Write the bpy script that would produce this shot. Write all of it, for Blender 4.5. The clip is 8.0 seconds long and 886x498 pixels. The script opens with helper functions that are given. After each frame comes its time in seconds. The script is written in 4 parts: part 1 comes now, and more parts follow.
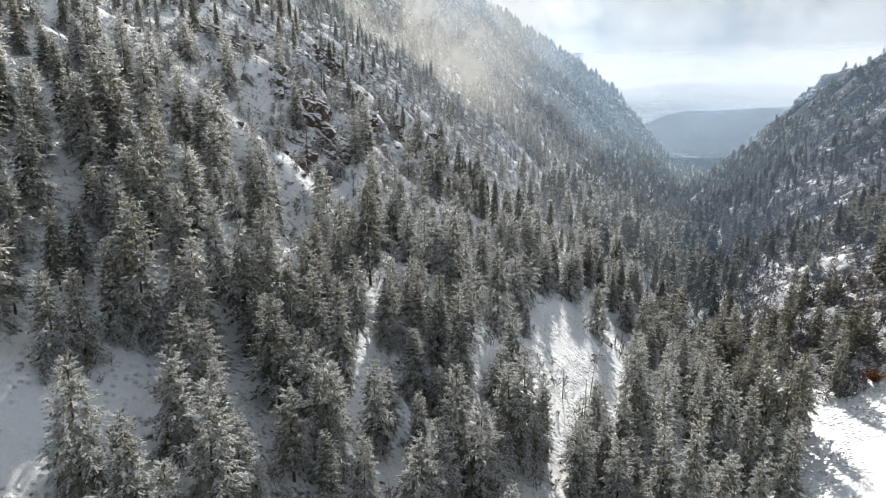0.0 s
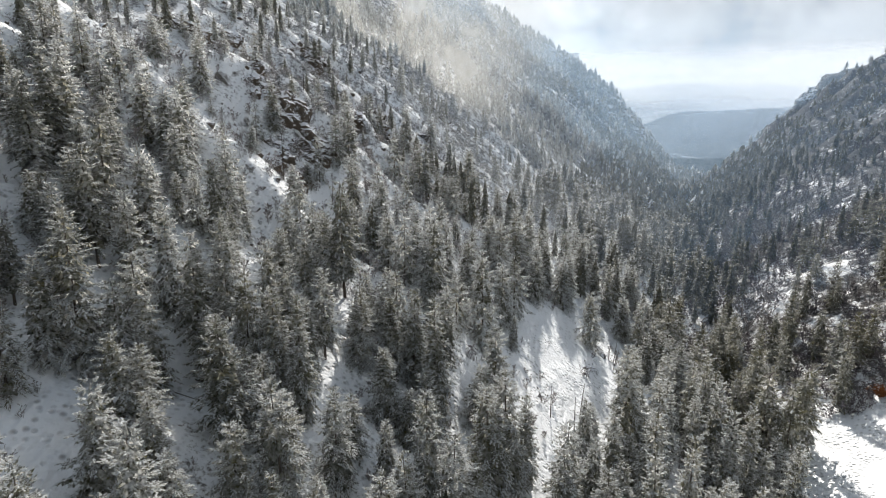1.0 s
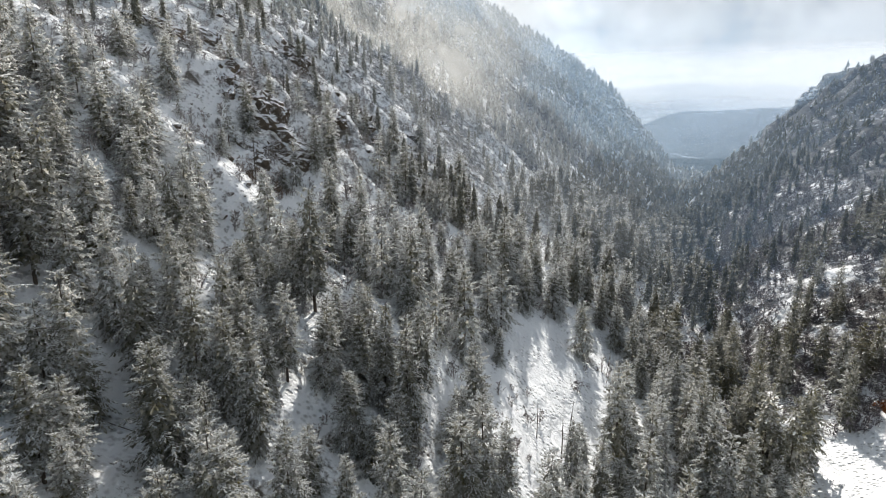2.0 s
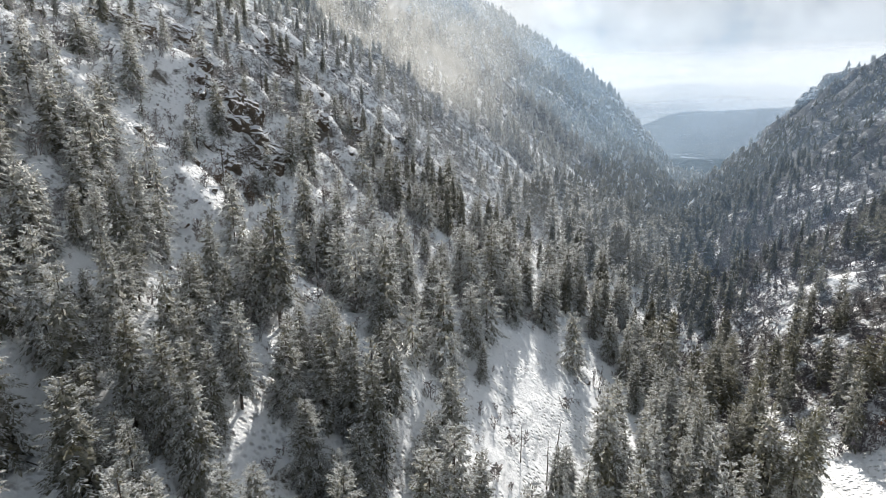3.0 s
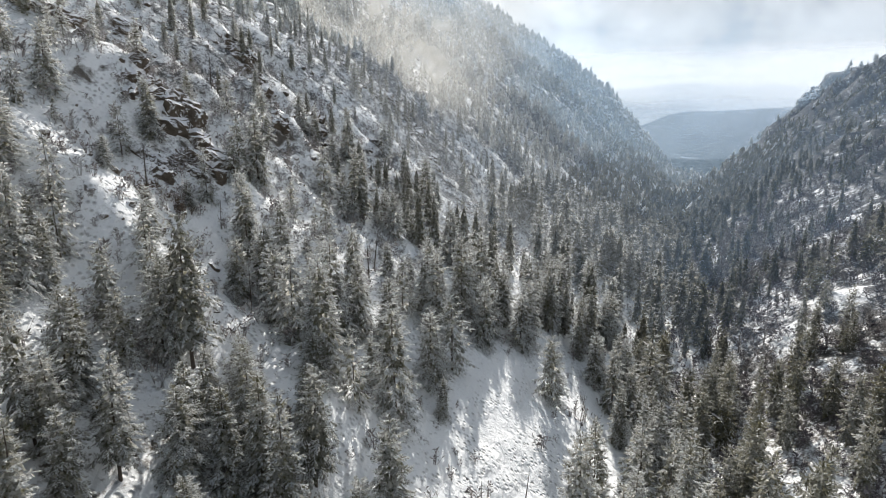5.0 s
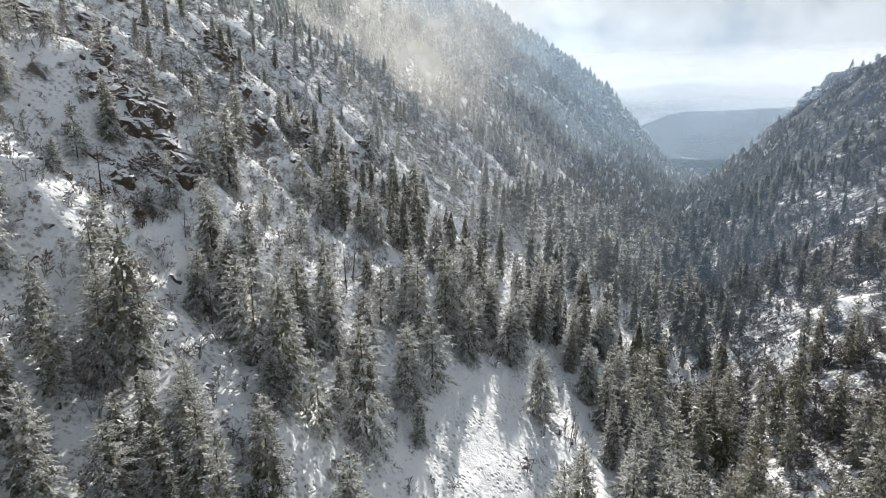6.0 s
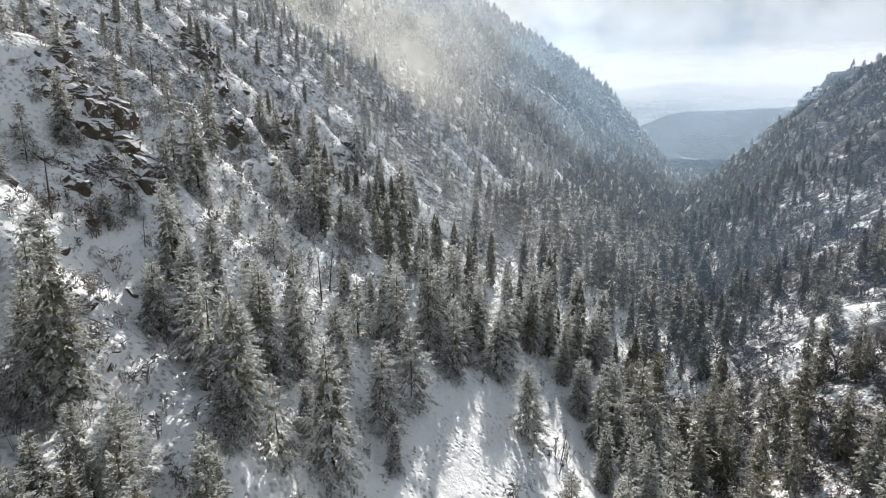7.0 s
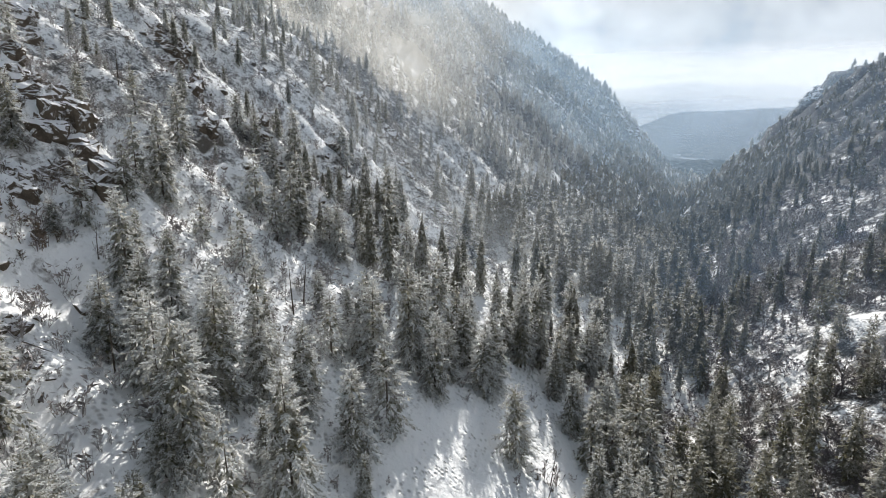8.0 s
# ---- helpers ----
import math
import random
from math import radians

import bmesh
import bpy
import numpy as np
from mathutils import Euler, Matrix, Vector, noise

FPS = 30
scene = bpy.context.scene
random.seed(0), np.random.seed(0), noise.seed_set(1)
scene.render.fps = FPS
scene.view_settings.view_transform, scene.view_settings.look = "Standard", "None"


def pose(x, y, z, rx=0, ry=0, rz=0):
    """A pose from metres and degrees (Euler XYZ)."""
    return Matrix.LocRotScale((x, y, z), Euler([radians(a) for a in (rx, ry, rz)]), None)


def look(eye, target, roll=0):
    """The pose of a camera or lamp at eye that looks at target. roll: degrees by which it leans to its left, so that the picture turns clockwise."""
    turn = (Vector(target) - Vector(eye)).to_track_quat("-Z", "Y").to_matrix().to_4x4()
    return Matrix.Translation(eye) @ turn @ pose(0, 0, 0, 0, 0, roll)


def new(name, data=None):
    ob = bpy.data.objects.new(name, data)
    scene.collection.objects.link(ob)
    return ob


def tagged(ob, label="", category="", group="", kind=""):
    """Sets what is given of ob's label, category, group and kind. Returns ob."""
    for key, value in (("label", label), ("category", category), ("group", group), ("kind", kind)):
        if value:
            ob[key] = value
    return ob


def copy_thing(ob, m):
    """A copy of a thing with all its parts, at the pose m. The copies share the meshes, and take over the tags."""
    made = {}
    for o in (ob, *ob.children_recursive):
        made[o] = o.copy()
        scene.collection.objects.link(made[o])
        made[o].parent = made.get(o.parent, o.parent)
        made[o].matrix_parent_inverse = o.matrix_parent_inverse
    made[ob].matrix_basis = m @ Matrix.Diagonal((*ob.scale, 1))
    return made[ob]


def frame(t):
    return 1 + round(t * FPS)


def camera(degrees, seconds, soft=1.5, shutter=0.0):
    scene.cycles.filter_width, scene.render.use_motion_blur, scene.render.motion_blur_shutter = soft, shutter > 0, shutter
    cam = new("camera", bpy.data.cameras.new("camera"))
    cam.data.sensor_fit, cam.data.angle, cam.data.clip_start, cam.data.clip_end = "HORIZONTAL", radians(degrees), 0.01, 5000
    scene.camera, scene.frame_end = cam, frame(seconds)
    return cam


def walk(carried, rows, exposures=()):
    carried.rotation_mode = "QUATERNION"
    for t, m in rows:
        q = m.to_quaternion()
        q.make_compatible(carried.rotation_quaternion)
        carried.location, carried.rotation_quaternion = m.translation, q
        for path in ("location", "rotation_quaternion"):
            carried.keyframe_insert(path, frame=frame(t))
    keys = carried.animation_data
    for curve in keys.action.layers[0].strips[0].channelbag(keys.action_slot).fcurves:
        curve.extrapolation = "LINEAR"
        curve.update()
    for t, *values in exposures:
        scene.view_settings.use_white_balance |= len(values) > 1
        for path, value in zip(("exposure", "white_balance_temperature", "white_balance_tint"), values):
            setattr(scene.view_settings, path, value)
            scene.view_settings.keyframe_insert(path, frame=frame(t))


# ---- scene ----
cam = camera(73.0, 8.0, soft=1.05)
METRES, EYE, TILT, LEAN, TURN = 60.0, 60.0, -13.7, 0.0, 0.0
ROWS = [
    (0.0, 0.0, 0.0, 0.0, -0.0, 0.0, 0.0),
    (0.5, 0.0285, 0.0543, 0.0133, -0.0, 0.0, -0.03),
    (1.0, 0.0574, 0.1082, 0.0264, 0.02, 0.01, -0.04),
    (1.5, 0.0863, 0.1625, 0.0396, 0.05, 0.01, 0.0),
    (3.0, 0.1744, 0.3254, 0.0803, 0.06, 0.05, 0.02),
    (3.5, 0.2033, 0.3796, 0.0938, 0.08, 0.05, 0.03),
    (4.0, 0.2328, 0.4333, 0.1067, 0.07, 0.06, 0.03),
    (4.5, 0.2618, 0.4874, 0.1199, 0.08, 0.06, 0.04),
    (6.0, 0.3451, 0.6495, 0.16, 0.11, 0.03, -0.02),
    (6.5, 0.37, 0.7046, 0.173, 0.09, 0.03, -0.03),
    (7.0, 0.395, 0.7597, 0.1857, 0.09, 0.03, -0.01),
    (7.5, 0.4197, 0.8149, 0.1991, 0.06, 0.03, -0.01),
    (8.0, 0.4462, 0.8689, 0.2125, 0.1, 0.05, 0.03),
]
walk(cam, [(t, pose(0, 0, EYE, TILT, LEAN, TURN) @ pose(METRES * x, METRES * y, METRES * z, 90 + pitch, roll, yaw)) for t, x, y, z, yaw, pitch, roll in ROWS])

# ---- light: a low winter sun ahead, veiled by thin bright cloud ----
SUN_AZ, SUN_EL = 8.0, 29.5          # degrees east of +y, above the horizon
SUN_DIR = Vector((math.sin(radians(SUN_AZ)) * math.cos(radians(SUN_EL)), math.cos(radians(SUN_AZ)) * math.cos(radians(SUN_EL)), math.sin(radians(SUN_EL))))
scene.view_settings.exposure = 0.07
sun_data = bpy.data.lights.new("sun", "SUN")
sun_data.energy, sun_data.angle, sun_data.color = 7.4, radians(0.8), (1.0, 0.945, 0.87)
sun = new("sun", sun_data)
sun.matrix_world = look(SUN_DIR * 500, (0, 0, 0))


class Nodes:
    """Short hand for a node tree."""

    def __init__(self, tree):
        self.tree = tree
        tree.nodes.clear()

    def add(self, kind, inputs=None, **props):
        n = self.tree.nodes.new(kind)
        for k, v in props.items():
            setattr(n, k, v)
        for k, v in (inputs or {}).items():
            s = n.inputs[k]
            if isinstance(v, bpy.types.NodeSocket):
                self.tree.links.new(v, s)
            else:
                s.default_value = v
        return n

    def mix(self, fac, a, b, blend="MIX"):
        n = self.add("ShaderNodeMix", data_type="RGBA", blend_type=blend)
        for i, v in ((0, fac), (6, a), (7, b)):
            if isinstance(v, bpy.types.NodeSocket):
                self.tree.links.new(v, n.inputs[i])
            else:
                n.inputs[i].default_value = v
        return n.outputs[2]

    def math(self, op, a, b=0.0, c=0.0, clamp=False):
        n = self.add("ShaderNodeMath", operation=op, use_clamp=clamp)
        for i, v in enumerate((a, b, c)):
            if isinstance(v, bpy.types.NodeSocket):
                self.tree.links.new(v, n.inputs[i])
            else:
                n.inputs[i].default_value = v
        return n.outputs[0]

    def ramp(self, fac, stops):
        n = self.add("ShaderNodeValToRGB", {0: fac})
        e = n.color_ramp.elements
        while len(e) < len(stops):
            e.new(0.5)
        for el, (p, c) in zip(e, stops):
            el.position, el.color = p, c if isinstance(c, tuple) else (c, c, c, 1)
        return n.outputs[0]

    def noise(self, scale, detail=4, rough=0.55, vector=None, dist=0.0):
        i = {"Scale": scale, "Detail": detail, "Roughness": rough, "Distortion": dist}
        if vector is not None:
            i["Vector"] = vector
        return self.add("ShaderNodeTexNoise", i).outputs[0]


# ---- sky: clear-sky gradient seen through a bright, uneven winter overcast ----
world = bpy.data.worlds.new("overcast_sky")
scene.world = world
world.use_nodes = True
N = Nodes(world.node_tree)
sky = N.add("ShaderNodeTexSky", sky_type="NISHITA", sun_disc=False, sun_elevation=radians(SUN_EL), sun_rotation=radians(SUN_AZ), altitude=800)
way = N.add("ShaderNodeTexCoord").outputs["Generated"]
toward = N.add("ShaderNodeVectorMath", {0: way, 1: SUN_DIR}, operation="DOT_PRODUCT").outputs["Value"]
glow = N.math("POWER", N.math("MAXIMUM", toward, 0.0), 8.0)
flat = N.add("ShaderNodeMapping", {"Vector": way, "Location": (0.7, 2.3, 0.1), "Scale": (0.8, 0.8, 1.0)}).outputs[0]
cloud = N.noise(8.0, 6, 0.55, flat, 0.6)
fine = N.noise(21.0, 5, 0.55, flat, 0.3)
lumps = N.math("ADD", N.math("MULTIPLY", cloud, 0.75), N.math("MULTIPLY", fine, 0.25))
shade = N.ramp(lumps, [(0.37, 0.60), (0.47, 0.80), (0.58, 1.06)])
base = N.math("ADD", N.math("MULTIPLY", glow, 0.80), 0.45)
level = N.math("MULTIPLY", base, shade)
cloud_col = N.mix(N.ramp(level, [(0.29, 0.0), (0.55, 1.0)]), (0.57, 0.77, 1.0, 1), (0.985, 0.988, 0.995, 1))
veil = N.add("ShaderNodeEmission", {"Color": cloud_col, "Strength": level})
clear = N.add("ShaderNodeBackground", {"Color": sky.outputs[0], "Strength": 0.06})
total = N.add("ShaderNodeMixShader", {0: 0.88, 1: clear.outputs[0], 2: veil.outputs[0]})
N.add("ShaderNodeOutputWorld", {0: total.outputs[0]})


# ---- materials ----
def material(name):
    m = bpy.data.materials.new(name)
    m.use_nodes = True
    return m, Nodes(m.node_tree)


def finish(n, color, rough=0.8, bump=None, strength=0.3, distance=0.1, extra=None):
    i = {"Base Color": color, "Roughness": rough, "Specular IOR Level": 0.0}
    if bump is not None:
        i["Normal"] = n.add("ShaderNodeBump", {"Height": bump, "Strength": strength, "Distance": distance}).outputs[0]
    i.update(extra or {})
    b = n.add("ShaderNodeBsdfPrincipled", i)
    n.add("ShaderNodeOutputMaterial", {0: b.outputs[0]})


def thin_leaf(n, color, through_part):
    """Thin sprays: part of the light goes through them."""
    b = n.add("ShaderNodeBsdfPrincipled", {"Base Color": color, "Roughness": 0.75, "Specular IOR Level": 0.15})
    t = n.add("ShaderNodeBsdfTranslucent", {"Color": color})
    o = n.add("ShaderNodeMixShader", {0: through_part, 1: b.outputs[0], 2: t.outputs[0]})
    n.add("ShaderNodeOutputMaterial", {0: o.outputs[0]})


def mat_ground():
    m, n = material("snowy_ground")
    g = n.add("ShaderNodeNewGeometry")
    p, nor = g.outputs["Position"], g.outputs["Normal"]
    up = n.add("ShaderNodeSeparateXYZ", {0: nor}).outputs[2]
    big = n.noise(0.045, 5, 0.6, p)
    mid = n.noise(0.33, 6, 0.65, p, 0.4)
    small = n.noise(2.2, 5, 0.7, p)
    snow = n.mix(big, (0.84, 0.87, 0.91, 1), (0.91, 0.915, 0.92, 1))
    litter = n.mix(small, (0.075, 0.066, 0.056, 1), (0.20, 0.18, 0.152, 1))
    rock = n.mix(small, (0.07, 0.065, 0.06, 1), (0.22, 0.20, 0.18, 1))
    # grey scrub instead of grass on the far flanks, its cool tone also standing in for shade
    along = n.add("ShaderNodeSeparateXYZ", {0: p}).outputs[1]
    litter = n.mix(n.ramp(n.math("DIVIDE", along, 500.0), [(0.20, 0.0), (0.36, 0.9)]), litter, n.mix(small, (0.055, 0.058, 0.062, 1), (0.16, 0.165, 0.175, 1)))
    # twigs and dead grass poking through the snow, more where it is thin
    poke = n.ramp(n.math("ADD", n.math("MULTIPLY", small, 0.62), n.math("MULTIPLY", mid, 0.38)), [(0.52, 0.0), (0.62, 1.0)])
    depth_and_shade = n.add("ShaderNodeAttribute", attribute_name="snow_depth_and_shade").outputs["Fac"]
    cover = n.math("ADD", n.math("MULTIPLY", small, 0.32), n.math("ADD", n.math("MULTIPLY", mid, 0.48), n.math("MULTIPLY", big, 0.20)))
    bare_share = n.ramp(n.math("SUBTRACT", cover, n.math("MULTIPLY", depth_and_shade, 0.24)), [(0.38, 0.0), (0.46, 1.0)])
    col = n.mix(bare_share, snow, litter)
    col = n.mix(n.math("MULTIPLY", poke, n.ramp(depth_and_shade, [(0.55, 0.5), (0.95, 0.10)])), col, litter)
    # bare rock where it is steep
    bare = n.ramp(n.math("ADD", up, n.math("MULTIPLY", n.math("SUBTRACT", mid, 0.5), 0.7)), [(0.48, 1.0), (0.58, 0.0)])
    col = n.mix(bare, col, rock)
    # beyond the mouth of the valley: dark woods, pale snow fields between them
    far = n.add("ShaderNodeSeparateXYZ", {0: p}).outputs[1]
    wide = n.noise(0.011, 6, 0.7, n.add("ShaderNodeMapping", {"Vector": p, "Scale": (0.8, 0.45, 1.0)}).outputs[0])
    woods = n.mix(n.ramp(wide, [(0.58, 0.0), (0.66, 1.0)]), (0.020, 0.032, 0.036, 1), (0.30, 0.33, 0.36, 1))
    specks = n.noise(0.11, 4, 0.7, n.add("ShaderNodeMapping", {"Vector": p, "Scale": (0.8, 0.22, 1.0)}).outputs[0])
    woods = n.mix(n.ramp(specks, [(0.48, 0.0), (0.64, 0.38)]), woods, (0.34, 0.36, 0.40, 1))
    col = n.mix(n.ramp(n.math("DIVIDE", far, 2000.0), [(0.50, 0.0), (0.58, 1.0)]), col, woods)
    # pock marks where lumps have rolled down: sunk in the relief, and darker in colour
    pit = n.ramp(n.add("ShaderNodeTexVoronoi", {"Vector": p, "Scale": 1.15, "Randomness": 1.0}).outputs["Distance"], [(0.10, 0.0), (0.42, 1.0)])
    rolled = n.ramp(n.noise(0.13, 3, 0.6, n.add("ShaderNodeMapping", {"Vector": p, "Scale": (1.6, 0.6, 1.0)}).outputs[0]), [(0.44, 0.0), (0.54, 1.0)])
    col = n.mix(n.math("MULTIPLY", rolled, n.math("MULTIPLY", n.math("SUBTRACT", 1.0, pit), 0.45)), col, litter)
    relief = n.math("ADD", n.math("ADD", mid, n.math("MULTIPLY", small, 0.18)), n.math("MULTIPLY", n.math("MULTIPLY", pit, rolled), 0.6))
    finish(n, col, 0.75, relief, 0.75, 0.7)
    return m


def mat_needles(name="conifer_needles", frosty=0.32, patch=2.0, low=0.36, high=0.57):
    m, n = material(name)
    g = n.add("ShaderNodeNewGeometry")
    rnd = n.add("ShaderNodeObjectInfo").outputs["Random"]
    isl = g.outputs["Random Per Island"]
    mixr = n.math("FRACT", n.math("ADD", rnd, n.math("MULTIPLY", isl, 0.55)))
    a = n.mix(mixr, (0.055, 0.062, 0.026, 1), (0.20, 0.175, 0.065, 1))
    spec = n.noise(7.0, 3, 0.7, g.outputs["Position"])
    col = n.mix(n.ramp(spec, [(0.35, 0.0), (0.7, 1.0)]), a, (0.055, 0.055, 0.035, 1))
    frost = n.ramp(n.noise(patch, 5, 0.72, g.outputs["Position"]), [(low, 0.0), (high, 1.0)])
    col = n.mix(n.math("MULTIPLY", frost, n.math("ADD", frosty, n.ramp(n.noise(0.13, 2, 0.6, g.outputs["Position"]), [(0.36, 0.0), (0.64, 0.45)]))), col, (0.78, 0.787, 0.79, 1))
    thin_leaf(n, col, 0.55)
    return m


def mat_snow_load():
    m, n = material("snow_on_branches")
    g = n.add("ShaderNodeNewGeometry")
    k = n.noise(4.0, 4, 0.7, g.outputs["Position"])
    col = n.mix(n.ramp(k, [(0.42, 0.0), (0.60, 1.0)]), (0.62, 0.64, 0.66, 1), (0.93, 0.94, 0.95, 1))
    thin_leaf(n, col, 0.62)
    return m


def mat_bark():
    m, n = material("conifer_bark")
    c = n.add("ShaderNodeTexCoord").outputs["Object"]
    st = n.add("ShaderNodeMapping", {"Vector": c, "Scale": (6.0, 6.0, 0.9)}).outputs[0]
    k = n.noise(2.0, 5, 0.7, st)
    finish(n, n.mix(k, (0.045, 0.038, 0.032, 1), (0.20, 0.17, 0.145, 1)), 0.9, k, 0.6, 0.08)
    return m


def mat_twig(name, lo, hi):
    m, n = material(name)
    g = n.add("ShaderNodeNewGeometry")
    k = n.math("ADD", n.math("MULTIPLY", g.outputs["Random Per Island"], 0.6), n.math("MULTIPLY", n.noise(1.5, 3, 0.6, g.outputs["Position"]), 0.4))
    finish(n, n.mix(k, lo, hi), 0.85)
    return m


def mat_rock():
    m, n = material("snow_capped_rock")
    g = n.add("ShaderNodeNewGeometry")
    p = g.outputs["Position"]
    up = n.add("ShaderNodeSeparateXYZ", {0: g.outputs["Normal"]}).outputs[2]
    k = n.noise(0.8, 7, 0.68, p, 0.5)
    f = n.noise(5.0, 5, 0.7, p)
    stone = n.mix(k, (0.040, 0.035, 0.031, 1), (0.19, 0.155, 0.12, 1))
    stone = n.mix(n.ramp(f, [(0.5, 0.0), (0.75, 0.6)]), stone, (0.24, 0.215, 0.19, 1))
    snow = n.ramp(n.math("ADD", up, n.math("MULTIPLY", n.math("SUBTRACT", k, 0.5), 1.3)), [(0.20, 0.0), (0.40, 1.0)])
    finish(n, n.mix(snow, stone, (0.82, 0.83, 0.86, 1)), 0.85, n.math("ADD", k, n.math("MULTIPLY", f, 0.3)), 0.8, 0.4)
    return m


def mat_mist(name, tint, thick, low=0.6, edge=0.95, ragged=0.0):
    """Thin sheet of drifting mist, also tinted to stand in for haze: lets most light through and scatters a little of
    it.
    """
    m, n = material(name)
    tc = n.add("ShaderNodeTexCoord")
    uv = n.add("ShaderNodeSeparateXYZ", {0: tc.outputs["Generated"]})
    k = n.noise(1.6, 5, 0.55, n.add("ShaderNodeMapping", {"Vector": tc.outputs["Generated"], "Scale": (2.0, 1.0, 1.4)}).outputs[0], 0.5)
    fx = n.math("MULTIPLY", n.math("MULTIPLY", uv.outputs[0], n.math("SUBTRACT", 1.0, uv.outputs[0])), 4.0)
    torn = n.noise(1.0, 5, 0.6, n.add("ShaderNodeMapping", {"Vector": tc.outputs["Generated"], "Scale": (9.0, 1.0, 2.0)}).outputs[0], 0.4)
    up = n.math("ADD", uv.outputs[2], n.math("MULTIPLY", n.math("SUBTRACT", torn, 0.5), ragged))
    fz = n.math("MAXIMUM", n.math("MULTIPLY", n.math("MULTIPLY", up, n.math("SUBTRACT", 1.0, up)), 4.0), 0.0)
    soft = n.math("MULTIPLY", n.ramp(fx, [(0.02, 0.0), (0.9, 1.0)]), n.ramp(fz, [(0.02, 0.0), (edge, 1.0)]))
    puff = n.ramp(k, [(0.36, low), (0.68, 1.0)])
    dens = n.math("MULTIPLY", n.math("MULTIPLY", soft, puff), thick)
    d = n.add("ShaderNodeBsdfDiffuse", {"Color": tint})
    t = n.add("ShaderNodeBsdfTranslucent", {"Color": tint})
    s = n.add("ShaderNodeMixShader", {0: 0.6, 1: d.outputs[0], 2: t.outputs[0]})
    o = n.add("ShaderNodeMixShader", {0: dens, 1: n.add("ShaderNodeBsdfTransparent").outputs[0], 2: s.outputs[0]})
    n.add("ShaderNodeOutputMaterial", {0: o.outputs[0]})
    return m


GROUND, NEEDLES, SNOW, BARK, ROCK = mat_ground(), mat_needles(), mat_snow_load(), mat_bark(), mat_rock()
HOAR = mat_needles("hoar_frosted_needles", 0.74, 1.1, 0.27, 0.66)
# olive pine, less frosted; its darkness stands in for shade across the creek
PINE_SHADED = mat_needles("olive_pine_needles_shaded", 0.10, 1.4, 0.32, 0.62)
DEADWOOD = mat_twig("weathered_dead_wood", (0.04, 0.035, 0.03, 1), (0.13, 0.11, 0.09, 1))
TWIGS = mat_twig("bare_twigs_frosted", (0.12, 0.105, 0.10, 1), (0.46, 0.43, 0.42, 1))
SCRUB = mat_twig("grey_scrub_twigs", (0.09, 0.08, 0.085, 1), (0.24, 0.22, 0.235, 1))
FROSTED = mat_twig("hoar_frosted_twigs", (0.13, 0.12, 0.11, 1), (0.62, 0.62, 0.63, 1))
BROWN = mat_twig("bare_brown_twigs", (0.07, 0.055, 0.045, 1), (0.24, 0.19, 0.15, 1))
BARE = mat_twig("pale_grey_brown_twigs", (0.13, 0.12, 0.115, 1), (0.36, 0.34, 0.325, 1))
RUST = mat_twig("rust_red_twigs", (0.14, 0.05, 0.02, 1), (0.33, 0.14, 0.06, 1))

# ---- the lie of the land: cross-sections of the valley, square to +y ----
STATIONS = (-60, 20, 70, 105, 140, 180, 230, 300, 400, 520, 700, 900, 1010, 1200)
OFFSETS = (-480, -300, -200, -140, -105, -75, -50, -30, -12, 8, 28, 50, 80, 120, 180, 280, 460)
NEAR_SECTIONS = (
    (267, 166, 107, 72, 53, 38, 25, 14, 4, 2, 12, 21, 35, 54, 88, 147, 255),
    (265, 169, 114, 79, 57, 38, 25, 14, 2, -2, 5, 14, 29, 52, 87, 147, 255),
    (265, 170, 117, 83, 60, 39, 26, 13, 0, -5, 1, 10, 27, 50, 86, 147, 254),
    (264, 171, 119, 86, 63, 41, 24, 10, -2, -8, -2, 8, 26, 50, 86, 146, 254),
    (264, 171, 120, 87, 65, 40, 22, 8, -5, -10, -2, 10, 27, 50, 86, 146, 253),
)
MIDDLE_SECTIONS = (
    (263, 170, 120, 87, 62, 33, 17, 4, -9, -11, 1, 13, 28, 50, 85, 146, 253),
    (263, 169, 118, 84, 54, 25, 10, -1, -12, -11, 3, 15, 29, 50, 86, 146, 252),
    (263, 167, 112, 75, 46, 18, 2, -9, -17, -14, 2, 16, 31, 52, 86, 146, 250),
    (264, 163, 105, 66, 38, 14, -5, -17, -25, -20, -3, 14, 32, 54, 89, 146, 247),
    (265, 162, 100, 59, 32, 11, -8, -21, -31, -27, -10, 9, 31, 59, 93, 147, 243),
)
FAR_SECTIONS = (
    (267, 168, 105, 66, 41, 15, -8, -27, -41, -41, -26, -7, 22, 66, 100, 147, 238),
    (268, 190, 126, 87, 59, 24, -11, -35, -52, -54, -39, -21, 7, 42, 85, 140, 234),
    (267, 188, 129, 87, 55, 20, -11, -34, -51, -54, -42, -26, -2, 30, 72, 133, 232),
    (263, 177, 118, 73, 42, 13, -11, -30, -47, -52, -43, -32, -15, 11, 51, 117, 228),
)
SECTIONS = np.array(NEAR_SECTIONS + MIDDLE_SECTIONS + FAR_SECTIONS, float)


def axis(y):
    """Where the creek runs: its x at y."""
    return 72 + 0.40 * (np.asarray(y, float) - 166)


def lattice(ix, iy, seed):
    v = np.sin(ix * 127.1 + iy * 311.7 + seed * 74.7) * 43758.5453
    return v - np.floor(v)


